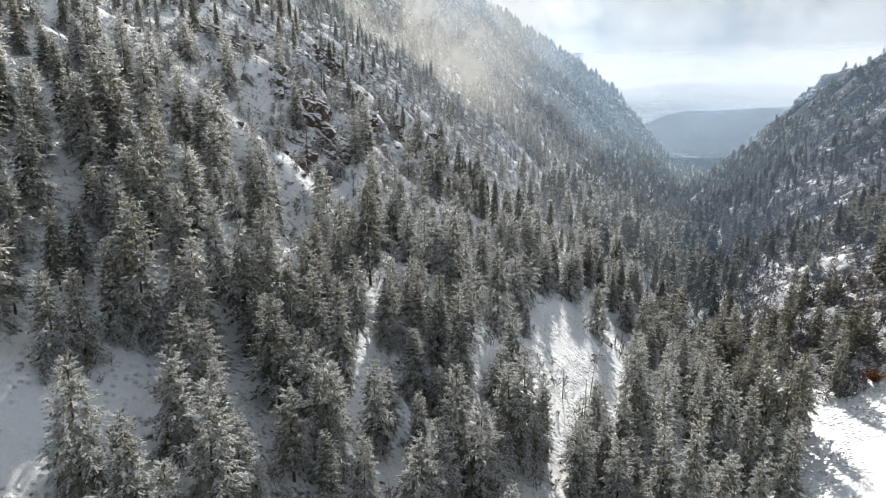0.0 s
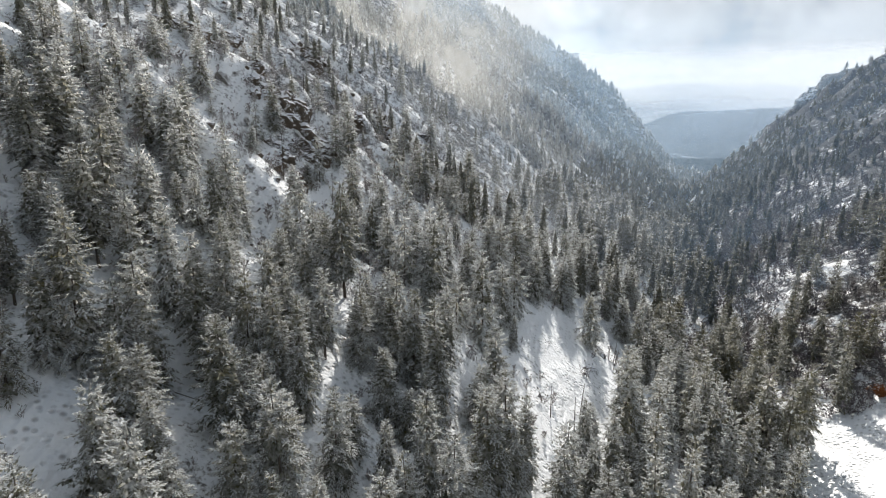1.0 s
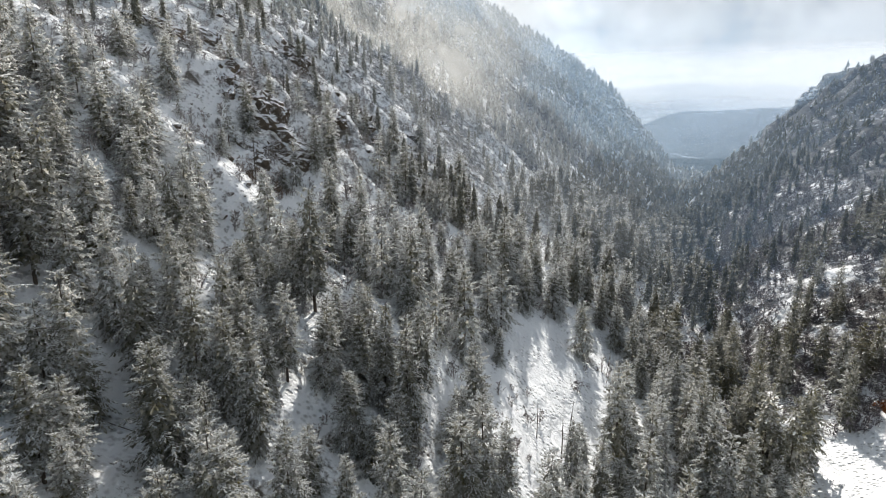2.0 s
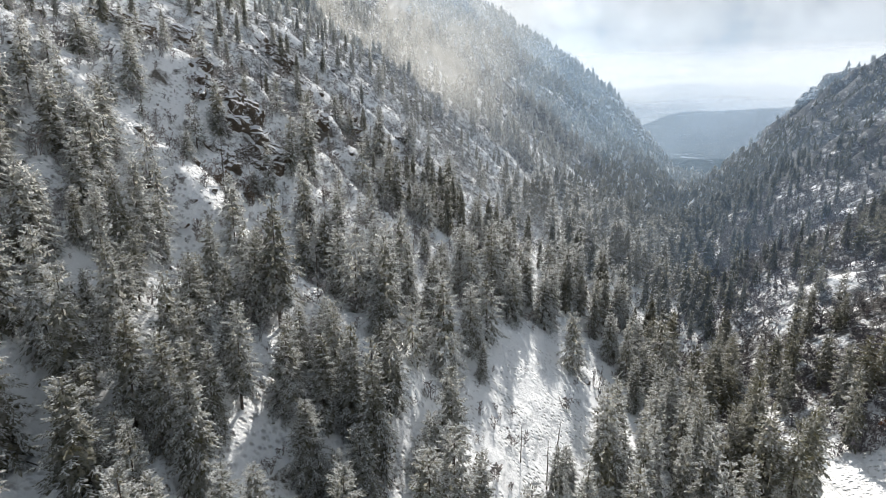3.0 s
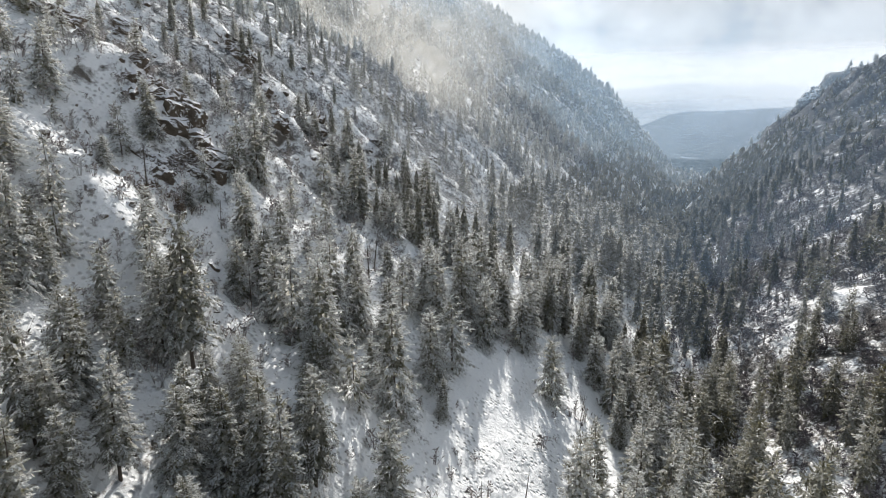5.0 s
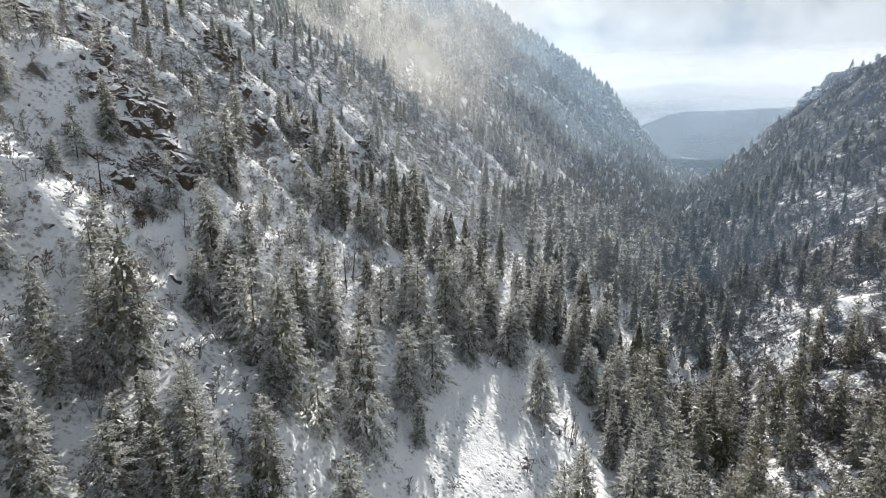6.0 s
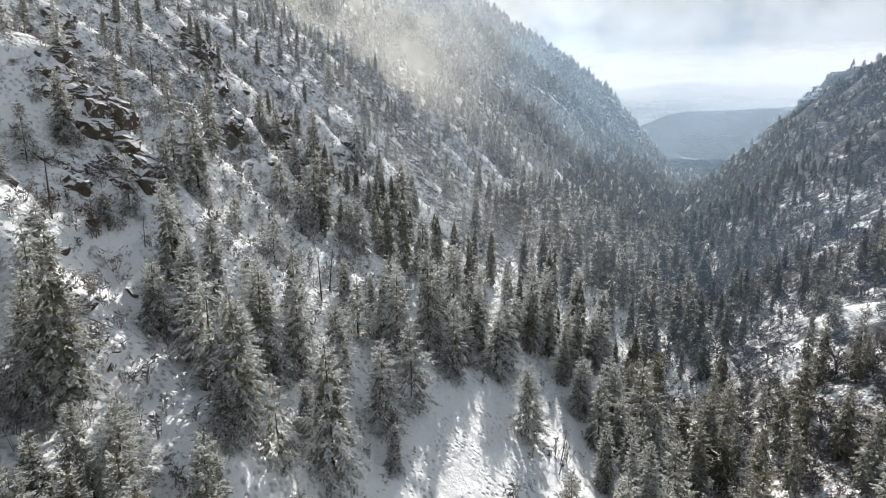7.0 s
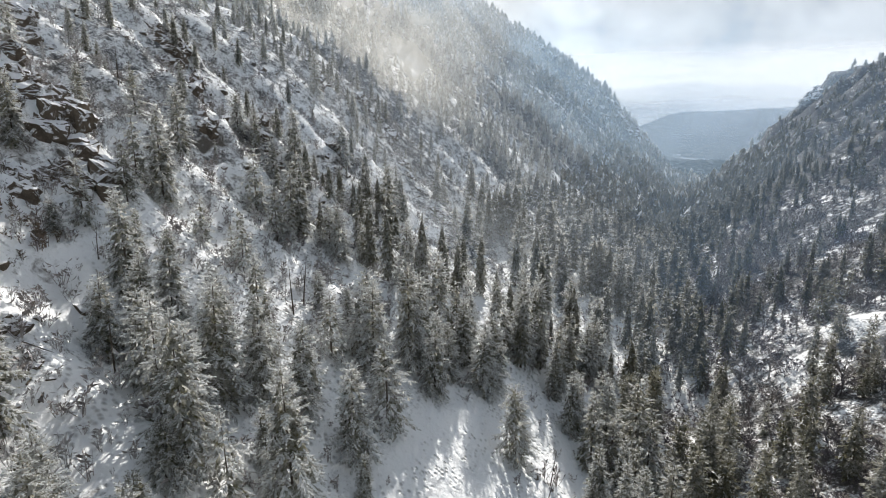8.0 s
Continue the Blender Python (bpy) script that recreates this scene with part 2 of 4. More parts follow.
def lumps_at(x, y, size, seed=0, octaves=4):
    """Value noise about 0, in -1..1, with the largest lumps of that size."""
    out, amp = 0.0, 0.5
    for o in range(octaves):
        u, v = x / size + 17.3 * o, y / size - 9.1 * o
        i, j = np.floor(u), np.floor(v)
        a, b = u - i, v - j
        a, b = a * a * (3 - 2 * a), b * b * (3 - 2 * b)
        n0 = lattice(i, j, seed + o) * (1 - a) + lattice(i + 1, j, seed + o) * a
        n1 = lattice(i, j + 1, seed + o) * (1 - a) + lattice(i + 1, j + 1, seed + o) * a
        out = out + amp * (2 * (n0 * (1 - b) + n1 * b) - 1)
        amp, size = amp * 0.5, size * 0.5
    return out


def step(a, b, v):
    t = np.clip((v - a) / (b - a), 0, 1)
    return t * t * (3 - 2 * t)


def section_height(x, y):
    ys, ds = np.array(STATIONS, float), np.array(OFFSETS, float)
    d = np.clip(x - axis(y), ds[0], ds[-1])
    yc = np.clip(y, ys[0], ys[-1])
    i = np.clip(np.searchsorted(ys, yc) - 1, 0, len(ys) - 2)
    j = np.clip(np.searchsorted(ds, d) - 1, 0, len(ds) - 2)
    t, s = (yc - ys[i]) / (ys[i + 1] - ys[i]), (d - ds[j]) / (ds[j + 1] - ds[j])
    return (1 - t) * ((1 - s) * SECTIONS[i, j] + s * SECTIONS[i, j + 1]) + t * ((1 - s) * SECTIONS[i + 1, j] + s * SECTIONS[i + 1, j + 1])


# rock ribs run down the left flank, added ones down the right: their crests, by distance along the valley
CRESTS = (88, 106, 138, 157, 176, 196, 217, 240, 262, 288, 316, 345, 380, 420, 470, 520, 580, 640, 710, 780, 860, 950)


def rib_profile(s):
    """Depth below the crest line: a long climb to each crest on this side, a short drop behind it."""
    at, val = [0.0], [0.0]
    for a, b in zip((70,) + CRESTS, CRESTS):
        at += [a + 0.35 * (b - a), b]
        val += [-0.24 * (b - a), 0.0]
    return np.interp(s, at, val)


def ribs(x, y, d):
    warp = 4 * lumps_at(x, y, 22, 71, 3)
    tall = np.clip(0.85 + 0.8 * lumps_at(x, y, 30, 72, 2), 0.3, 1.3)
    left = step(46, 72, -d) * step(84, 106, y) * (1 - step(700, 950, y))
    # right-hand ribs are added relief that turns the slope out of the sun
    right = step(55, 95, d) * step(220, 330, y) * (1 - step(700, 950, y))
    return tall * (left * rib_profile(y + 0.33 * x + warp) + (1.5 + 1.2 * step(560, 680, y)) * right * (rib_profile(y - 0.30 * x + 60 + 2 * warp) + 4))


# gentle swells and hollows of the near slope and the creek flat: x, y, reach across, reach along, rise
SWELLS = (
    (1, 102, 8, 12, 4.5), (-29, 125, 7, 8, 4.5), (-45, 145, 12, 14, 5.0), (-29, 71, 8, 8, -3.6),
    (86, 177, 13, 13, -3.2), (103, 154, 9, 9, 2.8), (-30, 147, 7, 6, 2.0),
)


def height(x, y):
    x, y = np.asarray(x, float), np.asarray(y, float)
    r = 4 + 0.012 * np.clip(y, 0, 1000)
    z = sum(section_height(x + a * r, y + b * r) for a in (-1, 0, 1) for b in (-1, 0, 1)) / 9
    d = x - axis(y)
    # the side walls end where the valley opens into the wide one beyond
    left, right = 1 - step(945, 1200, y + 0.10 * d), 1 - step(745, 960, y + 0.25 * d)
    keep = np.where(d < 0, left, right)
    keep = np.where(np.abs(d) < 40, left + (right - left) * (d + 40) / 80, keep)
    plain = -62 - 34 * step(900, 2000, y) + 5 * lumps_at(x, y, 300, 5, 3)
    across = x + 90 * lumps_at(x, y, 300, 7, 3)
    dome = (104 * step(1060, 1420, across) + 60 * step(1380, 2200, across)) * step(2650, 3350, y + 120 * lumps_at(x, y, 400, 8, 3))
    range_behind = 280 * step(3650, 4450, y + 150 * lumps_at(x, y, 500, 6, 3)) * (1 + 0.35 * lumps_at(x, y, 600, 9, 4))
    hills = np.maximum(dome * (1 + 0.2 * lumps_at(x, y, 420, 10, 4)), range_behind)
    z = z * keep + plain * (1 - keep) + hills
    # broken ground: ribs and hollows, rougher high on the slopes
    rough = 0.5 + 1.3 * step(35, 110, np.abs(d)) + 2.5 * step(320, 800, y) * step(30, 120, np.abs(d))
    z = z + lumps_at(x + 0.3 * y, y, 26, 1, 4) * 2.2 * rough * (1 - 0.6 * step(1200, 2000, y))
    z = z + lumps_at(x, y, 5, 2, 3) * 0.55 * (1 - step(200, 400, y))
    z = z + ribs(x, y, d)
    # ledges on the rocky flank
    ledge = step(78, 100, -d) * (1 - step(330, 420, y)) * step(95, 125, y)
    z = z + ledge * 1.6 * np.tanh(4 * np.sin((z + 3 * lumps_at(x, y, 20, 3, 3)) * 0.7)) * np.clip(lumps_at(x, y, 34, 4, 3) + 0.35, 0, 1)
    for sx, sy, wide, long, rise in SWELLS:
        z = z + rise * np.exp(-((x - sx) / wide) ** 2 - ((y - sy) / long) ** 2)
    # snowy knoll on the far bank
    z = z + 2.5 * np.exp(-((x - 121) / 9) ** 2 - ((y - 184) / 8) ** 2)
    return z


def ground_at(x, y):
    return float(height(np.array([x]), np.array([y]))[0])


def mesh_from(name, v, f, mats, index=None, smooth=False):
    """A mesh from arrays of vertices and equal-sided faces."""
    me = bpy.data.meshes.new(name)
    v, f = np.asarray(v, np.float32), np.asarray(f, np.int32)
    k = f.shape[1]
    me.vertices.add(len(v))
    me.vertices.foreach_set("co", v.ravel())
    me.loops.add(f.size)
    me.loops.foreach_set("vertex_index", f.ravel())
    me.polygons.add(len(f))
    me.polygons.foreach_set("loop_start", np.arange(0, f.size, k, dtype=np.int32))
    for m in mats:
        me.materials.append(m)
    if index is not None:
        me.polygons.foreach_set("material_index", np.asarray(index, np.int32))
    me.polygons.foreach_set("use_smooth", np.full(len(f), smooth))
    me.update(calc_edges=True)
    return me


def spread(*legs):
    """Grid lines: (start, end, step) one leg after the other."""
    out = []
    for a, b, s in legs:
        out += list(np.arange(a, b, s))
    return np.array(out + [legs[-1][1]], float)


# open ground: x, y, half length along the slope line, half width, bearing of the long axis in degrees
OPEN = (
    (29, 124, 22, 9.5, 12), (21, 104, 15, 8, 12), (46, 141, 17, 4.5, 12), (10, 101, 9, 4, 20),
    (-9.5, 112, 7.5, 3.6, 35), (-6, 104, 6, 4, 40), (-36, 55, 8, 5, 25), (-43, 47, 9, 8, 25), (-25, 66, 8, 2.2, 35),
    (-29, 53, 5, 2, 30), (76, 101, 15, 10, 20), (83, 105, 8, 7, 10), (70, 88, 12, 7, 25), (84, 98, 12, 8, 20), (90, 90, 11, 9, 20), (92, 108, 7, 7, 0), (-10, 160, 8, 4, 15),
    (-10.5, 108, 5, 3.2, 20), (-5.5, 103.5, 4, 2.6, 25), (2.5, 101, 4.5, 3.2, 20), (-22, 119, 8, 4, 15), (-26, 109, 6, 3.6, 15), (-10, 159, 7, 4.2, 15), (-10, 151, 4, 2.5, 15),
    (-39, 104, 5, 2.4, 15), (-41, 140, 7, 3.5, 20), (-33.5, 97, 4, 2.0, 20), (-27, 73, 6, 2.2, 15), (-9.5, 80, 6, 2.6, 20), (-3, 84, 5, 2.2, 20), (10, 166, 5, 2.5, 10), (4, 151, 4, 2, 10), (11.5, 148, 3.5, 2, 10), (-54, 103, 6, 2, 15),
    (-19, 131, 7, 4, 20), (8, 163, 9, 3.0, 10), (-27, 104, 9, 4.5, 10), (121, 184, 7, 6, 0),
    (107, 176, 9, 6, 10), (-30, 128, 8, 5, 10), (-42, 137, 10, 6, 10),
    (158, 266, 17, 6, 60), (177, 274, 14, 7, 55), (187, 302, 15, 7, 60), (172, 248, 13, 6, 50), (197, 332, 17, 7, 60), (168, 302, 15, 6, 62), (210, 298, 12, 7, 50), (150, 236, 10, 5, 60),
    (14, 161, 8, 4, 15), (27, 172, 10, 5, 20), (36, 185, 9, 4.5, 20), (20, 180, 7, 4, 15),
)


def build_ground():
    ys = spread((-200, -20, 20), (-20, 40, 4), (40, 230, 1.6), (230, 320, 3), (320, 560, 6), (560, 1250, 11), (1250, 2600, 60), (2600, 4600, 70))
    ds = spread((-1500, -500, 100), (-500, -260, 12), (-260, -125, 5), (-125, 75, 1.6), (75, 150, 3), (150, 300, 8), (300, 520, 16), (520, 1500, 70))
    dd, yy = np.meshgrid(ds, ys)
    xx = dd + axis(yy)
    v = np.stack([xx, yy, height(xx, yy)], -1).reshape(-1, 3)
    w = len(ds)
    i = (np.arange(len(ys) - 1)[:, None] * w + np.arange(w - 1)[None]).ravel()
    f = np.stack([i, i + 1, i + w + 1, i + w], 1)
    ob = new("ground", mesh_from("ground", v, f, [GROUND], smooth=True))
    x, y = v[:, 0], v[:, 1]
    d = x - axis(y)
    # deep snow near the creek's head, thinner up the valley, on the rocky flank and on the scrubby creek flat, partly
    # to stand in for shade
    depth_and_shade = 0.42 + 0.35 * lumps_at(x, y, 45, 61, 4) + 0.25 * (1 - step(150, 420, y)) - 0.16 * step(380, 520, y) - 0.16 * step(560, 720, y)
    depth_and_shade = depth_and_shade - 0.13 * step(40, 70, -d) * step(95, 125, y) * (1 - step(330, 450, y))
    # across the creek the cover is cut to put the slope's shade into colour
    depth_and_shade = depth_and_shade - 0.33 * step(4, 24, d) * step(112, 150, y) * (1 - step(230, 300, y)) - 0.42 * step(20, 60, d) * step(200, 260, y)
    depth_and_shade = depth_and_shade - 0.36 * step(-14, 12, d) * step(205, 245, y) * (1 - step(55, 85, d))
    for cx, cy, a, b, deg in OPEN:
        c, s = math.cos(radians(deg)), math.sin(radians(deg))
        u, w2 = (x - cx) * s + (y - cy) * c, (x - cx) * c - (y - cy) * s
        # patches across the creek stay half covered: grey for snow in shade
        depth_and_shade = np.maximum(depth_and_shade, (1.05 if cx < 60 or cy < 120 else 0.48 if cy < 230 else 0.18) * (1 - step(0.75, 1.5, np.sqrt((u / a) ** 2 + (w2 / b) ** 2))))
    att = ob.data.attributes.new("snow_depth_and_shade", "FLOAT", "POINT")
    att.data.foreach_set("value", np.clip(depth_and_shade, 0, 1.1).astype(np.float32))
    return tagged(ob, "snow-covered mountain valley ground with bare rock ledges", "ground", kind="structure")


build_ground()


# ---- conifers ----
def stick(a, b, ra, rb, sides=3):
    """A tapered stick from a to b as vertices and triangles."""
    a, b = np.array(a, float), np.array(b, float)
    w = b - a
    w = w / (np.linalg.norm(w) + 1e-9)
    u = np.cross(w, [0.3, 0.9, 0.1])
    u /= np.linalg.norm(u) + 1e-9
    v = np.cross(w, u)
    ring = [math.cos(6.283 * k / sides) * u + math.sin(6.283 * k / sides) * v for k in range(sides)]
    vs = [a + ra * q for q in ring] + [b + rb * q for q in ring]
    fs = []
    if rb == 0:
        return vs[:sides] + [b], [(k, (k + 1) % sides, sides) for k in range(sides)]
    for k in range(sides):
        m = (k + 1) % sides
        fs += [(k, m, m + sides), (k, m + sides, k + sides)]
    return vs, fs


def frond(rng, base, way, length, width, drop):
    """A needle spray: a folded kite, four corners and two faces."""
    side = np.array([-way[1], way[0], 0.0])
    side /= np.linalg.norm(side) + 1e-6
    mid = base + way * length * 0.55 + np.array([0, 0, -drop * 0.35])
    tip = base + way * length + np.array([0, 0, -drop])
    tilt = rng.uniform(-0.35, 0.35)
    lift = np.array([0, 0, 1.0])
    a = mid + side * width * 0.5 + lift * (tilt - 0.25) * width * 0.5
    b = mid - side * width * 0.5 + lift * (-tilt - 0.25) * width * 0.5
    return [base, a, tip, b]


def conifer_arrays(seed, tall, reach, boughs, sprays, snowy=0.6, start=0.10, gaps=0.0, spray=0.036, flecks=True):
    """Crown, snow load, trunk and inner boughs of one conifer, as (vertices, triangles) each. Boughs stand in loose
    whorls, droop towards their ends and carry flat needle sprays to both sides, with hanging sprays below and snow on
    top."""
    rng = np.random.default_rng(seed)
    cv, cf, sv, sf, tv, tf, iv, inf = [], [], [], [], [], [], [], []
    lean = rng.uniform(-0.02, 0.02, 2) * tall
    bulge = rng.uniform(0, 6.28, 6)
    whorls = max(8, boughs // 7)
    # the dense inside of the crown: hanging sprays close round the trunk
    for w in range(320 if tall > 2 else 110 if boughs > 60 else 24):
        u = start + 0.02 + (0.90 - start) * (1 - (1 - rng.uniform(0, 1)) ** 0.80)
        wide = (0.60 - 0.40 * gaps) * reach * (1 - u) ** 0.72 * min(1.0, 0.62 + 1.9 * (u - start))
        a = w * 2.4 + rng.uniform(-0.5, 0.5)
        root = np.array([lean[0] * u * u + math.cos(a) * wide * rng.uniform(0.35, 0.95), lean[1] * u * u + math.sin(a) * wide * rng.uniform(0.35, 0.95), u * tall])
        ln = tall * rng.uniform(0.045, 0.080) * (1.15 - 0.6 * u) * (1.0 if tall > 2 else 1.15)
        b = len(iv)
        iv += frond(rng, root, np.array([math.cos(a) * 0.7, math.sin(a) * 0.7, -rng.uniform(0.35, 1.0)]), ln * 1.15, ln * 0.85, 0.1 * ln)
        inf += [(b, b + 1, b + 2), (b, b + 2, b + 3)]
    # a distant tree is closed further in by ragged tiers
    for t in range(9 if boughs < 60 else 0):
        u = start + 0.03 + (0.78 - start) * t / 9
        wide = (0.58 - 0.35 * gaps) * reach * (1 - u) ** 0.72 * min(1.0, 0.62 + 1.9 * (u - start))
        turn = rng.uniform(0, 6.28)
        for k in range(7):
            a, r0, r1 = turn + 0.898 * k, wide * rng.uniform(0.75, 1.3), wide * rng.uniform(0.45, 0.75)
            b = len(iv)
            iv += [np.array([0, 0, (u + 0.19) * tall])]
            iv += [np.array([math.cos(a + e) * r, math.sin(a + e) * r, (u - (0.03 if e == 0 else 0.0) * rng.uniform(0.3, 1.0)) * tall]) for e, r in ((-0.5, r1), (0, r0), (0.5, r1))]
            inf += [(b, b + 1, b + 2), (b, b + 2, b + 3)]
    for w in range(boughs):
        u = start + (0.985 - start) * (1 - (1 - (w + rng.uniform(0, 1)) / boughs) ** 0.86)
        u += 0.5 * ((math.floor(u * whorls) + 0.5) / whorls - u)
        az = w * 2.4 + rng.uniform(-0.6, 0.6)
        if rng.random() < 0.03 + gaps * (0.5 + 0.5 * math.sin(3 * az + 9 * u + bulge[0])):
            continue
        spine = np.array([lean[0] * u * u, lean[1] * u * u, u * tall])
        uneven = 1 + 0.13 * math.sin(2 * az + bulge[1]) + 0.10 * math.sin(9 * u + bulge[2]) + 0.10 * math.sin(az + 19 * u + bulge[3])
        full = (1 - u) ** 0.72 * min(1.0, 0.62 + 1.9 * (u - start)) * uneven
        run = reach * full * rng.uniform(0.72, 1.10) + 0.022 * tall
        out = np.array([math.cos(az), math.sin(az), 0.0])
        rise = 0.80 * u - 0.10 + rng.uniform(-0.12, 0.12)
        sag = 0.34 * (1 - u) + 0.10
        count = max(2, round(sprays * (0.35 + 0.65 * full)))
        for k in range(count):
            q = 0.34 + 0.66 * (k + rng.uniform(0.1, 0.9)) / count
            root = spine + out * run * q * 0.9 + np.array([0, 0, run * (rise * q - sag * q * q)])
            last = k == count - 1
            a2 = az + (0 if last else (1 if k % 2 else -1) * rng.uniform(0.45, 1.15)) + rng.uniform(-0.2, 0.2)
            ln = spray * tall * rng.uniform(0.65, 1.3) * (0.75 + 0.4 * (1 - u))
            way2 = np.array([math.cos(a2), math.sin(a2), rise - 1.4 * sag * q + rng.uniform(-0.25, 0.15)])
            kite = frond(rng, root, way2, ln * 1.2, ln * 0.55, ln * rng.uniform(0.05, 0.4))
            b = len(cv)
            cv += kite
            cf += [(b, b + 1, b + 2), (b, b + 2, b + 3)]
            if rng.random() < 0.45:
                b = len(cv)
                low = np.array([math.cos(a2 + 0.6) * 0.4, math.sin(a2 + 0.6) * 0.4, -0.9])
                cv += frond(rng, root, low, ln * 0.95, ln * 0.6, 0.0)
                cf += [(b, b + 1, b + 2), (b, b + 2, b + 3)]
            if rng.random() < snowy * (0.72 + 0.35 * q):
                for part_of in ((0.0, 0.55), (0.45, 1.05)) if flecks else ((0.0, 1.0),):
                    heel, toe = kite[0] + (kite[2] - kite[0]) * part_of[0], kite[0] + (kite[2] - kite[0]) * part_of[1]
                    broad = (kite[1] - kite[3]) * rng.uniform(0.30, 0.48)
                    mid = (heel + toe) / 2 + (kite[1] - kite[3]) * rng.uniform(-0.3, 0.3) * (1 if flecks else 0)
                    up = np.array([0, 0, 0.10 * ln])
                    b = len(sv)
                    sv += [heel + up * 1.4, mid + broad + up * 0.4, toe + up * 1.2, mid - broad + up * 0.4]
                    sf += [(b, b + 1, b + 2), (b, b + 2, b + 3)]
    # a pointed leader
    b = len(cv)
    top = np.array([lean[0], lean[1], tall])
    r = 0.012 * tall
    cv += [top, top + np.array([r, 0, -0.06 * tall]), top + np.array([-r * 0.5, r, -0.06 * tall]), top + np.array([-r * 0.5, -r, -0.06 * tall])]
    cf += [(b, b + 1, b + 2), (b, b + 2, b + 3), (b, b + 3, b + 1)]
    sides, rings = (7, 6) if tall > 2 else (4, 3)
    for i in range(rings):
        u = i / (rings - 1) * 0.93
        rad = 0.0095 * tall * (1 - u) ** 0.8 + 0.0015 * tall + (0.006 * tall if i == 0 else 0)
        for k in range(sides):
            a = 6.283 * k / sides
            tv.append(np.array([lean[0] * u * u + rad * math.cos(a), lean[1] * u * u + rad * math.sin(a), u * tall - (0.05 * tall if i == 0 else 0)]))
    for i in range(rings - 1):
        for k in range(sides):
            p, q = i * sides + k, i * sides + (k + 1) % sides
            tf += [(p, q, q + sides), (p, q + sides, p + sides)]
    return [(np.array(v), np.array(f)) for v, f in ((cv, cf), (sv, sf), (tv, tf), (iv, inf))]


def far_conifer_arrays(seed, reach, tiers, snowy):
    """A conifer of height one for the far slopes: ragged, drooping tiers round a trunk."""
    rng = np.random.default_rng(seed)
    cv, cf, sv, sf = [], [], [], []
    for t in range(tiers):
        u = 0.05 + 0.86 * t / tiers
        top, hem = min(u + 1.9 / tiers, 1.0), u
        wide = (reach * (1 - u) ** 0.62 + 0.012) * rng.uniform(0.7, 1.2)
        spikes = 6 if t < tiers - 2 else 4
        turn = rng.uniform(0, 6.28)
        cx, cy = rng.uniform(-0.12, 0.12, 2) * wide
        for k in range(spikes):
            a = turn + 6.283 * k / spikes
            r0, r1 = wide * rng.uniform(0.6, 1.3), wide * rng.uniform(0.40, 0.7)
            half = 3.6 / spikes * 0.75
            p = [np.array([cx * 0.3, cy * 0.3, top]),
                 np.array([cx + math.cos(a - half) * r1, cy + math.sin(a - half) * r1, hem + rng.uniform(0.0, 0.35 / tiers)]),
                 np.array([cx + math.cos(a) * r0, cy + math.sin(a) * r0, hem - rng.uniform(0.0, 0.35 / tiers)]),
                 np.array([cx + math.cos(a + half) * r1, cy + math.sin(a + half) * r1, hem + rng.uniform(0.0, 0.35 / tiers)])]
            vs, fs = (sv, sf) if rng.random() < snowy * 0.2 else (cv, cf)
            b = len(vs)
            vs += p
            fs += [(b, b + 1, b + 2), (b, b + 2, b + 3)]
    # loose sprays over the tiers break their outline
    for w in range(8):
        u = 0.07 + 0.88 * (1 - (1 - rng.uniform(0, 1)) ** 0.75)
        az = w * 2.4 + rng.uniform(-0.5, 0.5)
        out = np.array([math.cos(az), math.sin(az), 0.0])
        wide = reach * (1 - u) ** 0.62
        root = out * wide * rng.uniform(0.35, 0.85) + np.array([0, 0, u])
        ln = wide * rng.uniform(0.35, 0.6) + 0.02
        kite = frond(rng, root, out + np.array([rng.uniform(-0.5, 0.5), rng.uniform(-0.5, 0.5), rng.uniform(-0.6, 0.1)]), ln, ln * 0.8, ln * 0.3)
        for vs, fs, lift, use in ((cv, cf, 0.0, 1.0), (sv, sf, 0.006, snowy * 1.25)):
            if rng.random() < use:
                b = len(vs)
                vs += [p + np.array([0, 0, lift]) for p in kite]
                fs += [(b, b + 1, b + 2), (b, b + 2, b + 3)]
    tv, tf = stick((0, 0, -0.05), (0, 0, 0.6), 0.014, 0.006)
    return [(np.array(v).reshape(-1, 3), np.array(f, int).reshape(-1, 3)) for v, f in ((cv, cf), (sv, sf), (tv, tf))]


def mid_conifer_arrays(seed, reach, snowy):
    """A conifer of height one for the middle distance: fewer boughs with broader sprays."""
    return conifer_arrays(seed, 1.0, reach, 56, 5, snowy, 0.05, 0.04, 0.050, False)


LABELS = (
    "tall slender fir with snow-dusted drooping branches on the slope",
    "full conical fir carrying fresh snow on every bough",
    "open-crowned pine, olive green, lightly dusted with snow",
    "narrow dark spruce with little snow, on the slope",
    "young dense fir heavily frosted with snow",
    "irregular pine with gaps between its snowy boughs",
    "slender fir white with hoar frost above the clearing",
    "full conical fir white with hoar frost on the slope",
    "broad frosted fir with grey-green boughs on the slope",
    "olive-green pine with little snow on the creek flat",
    "broad olive pine with snow only on its upper boughs",
)
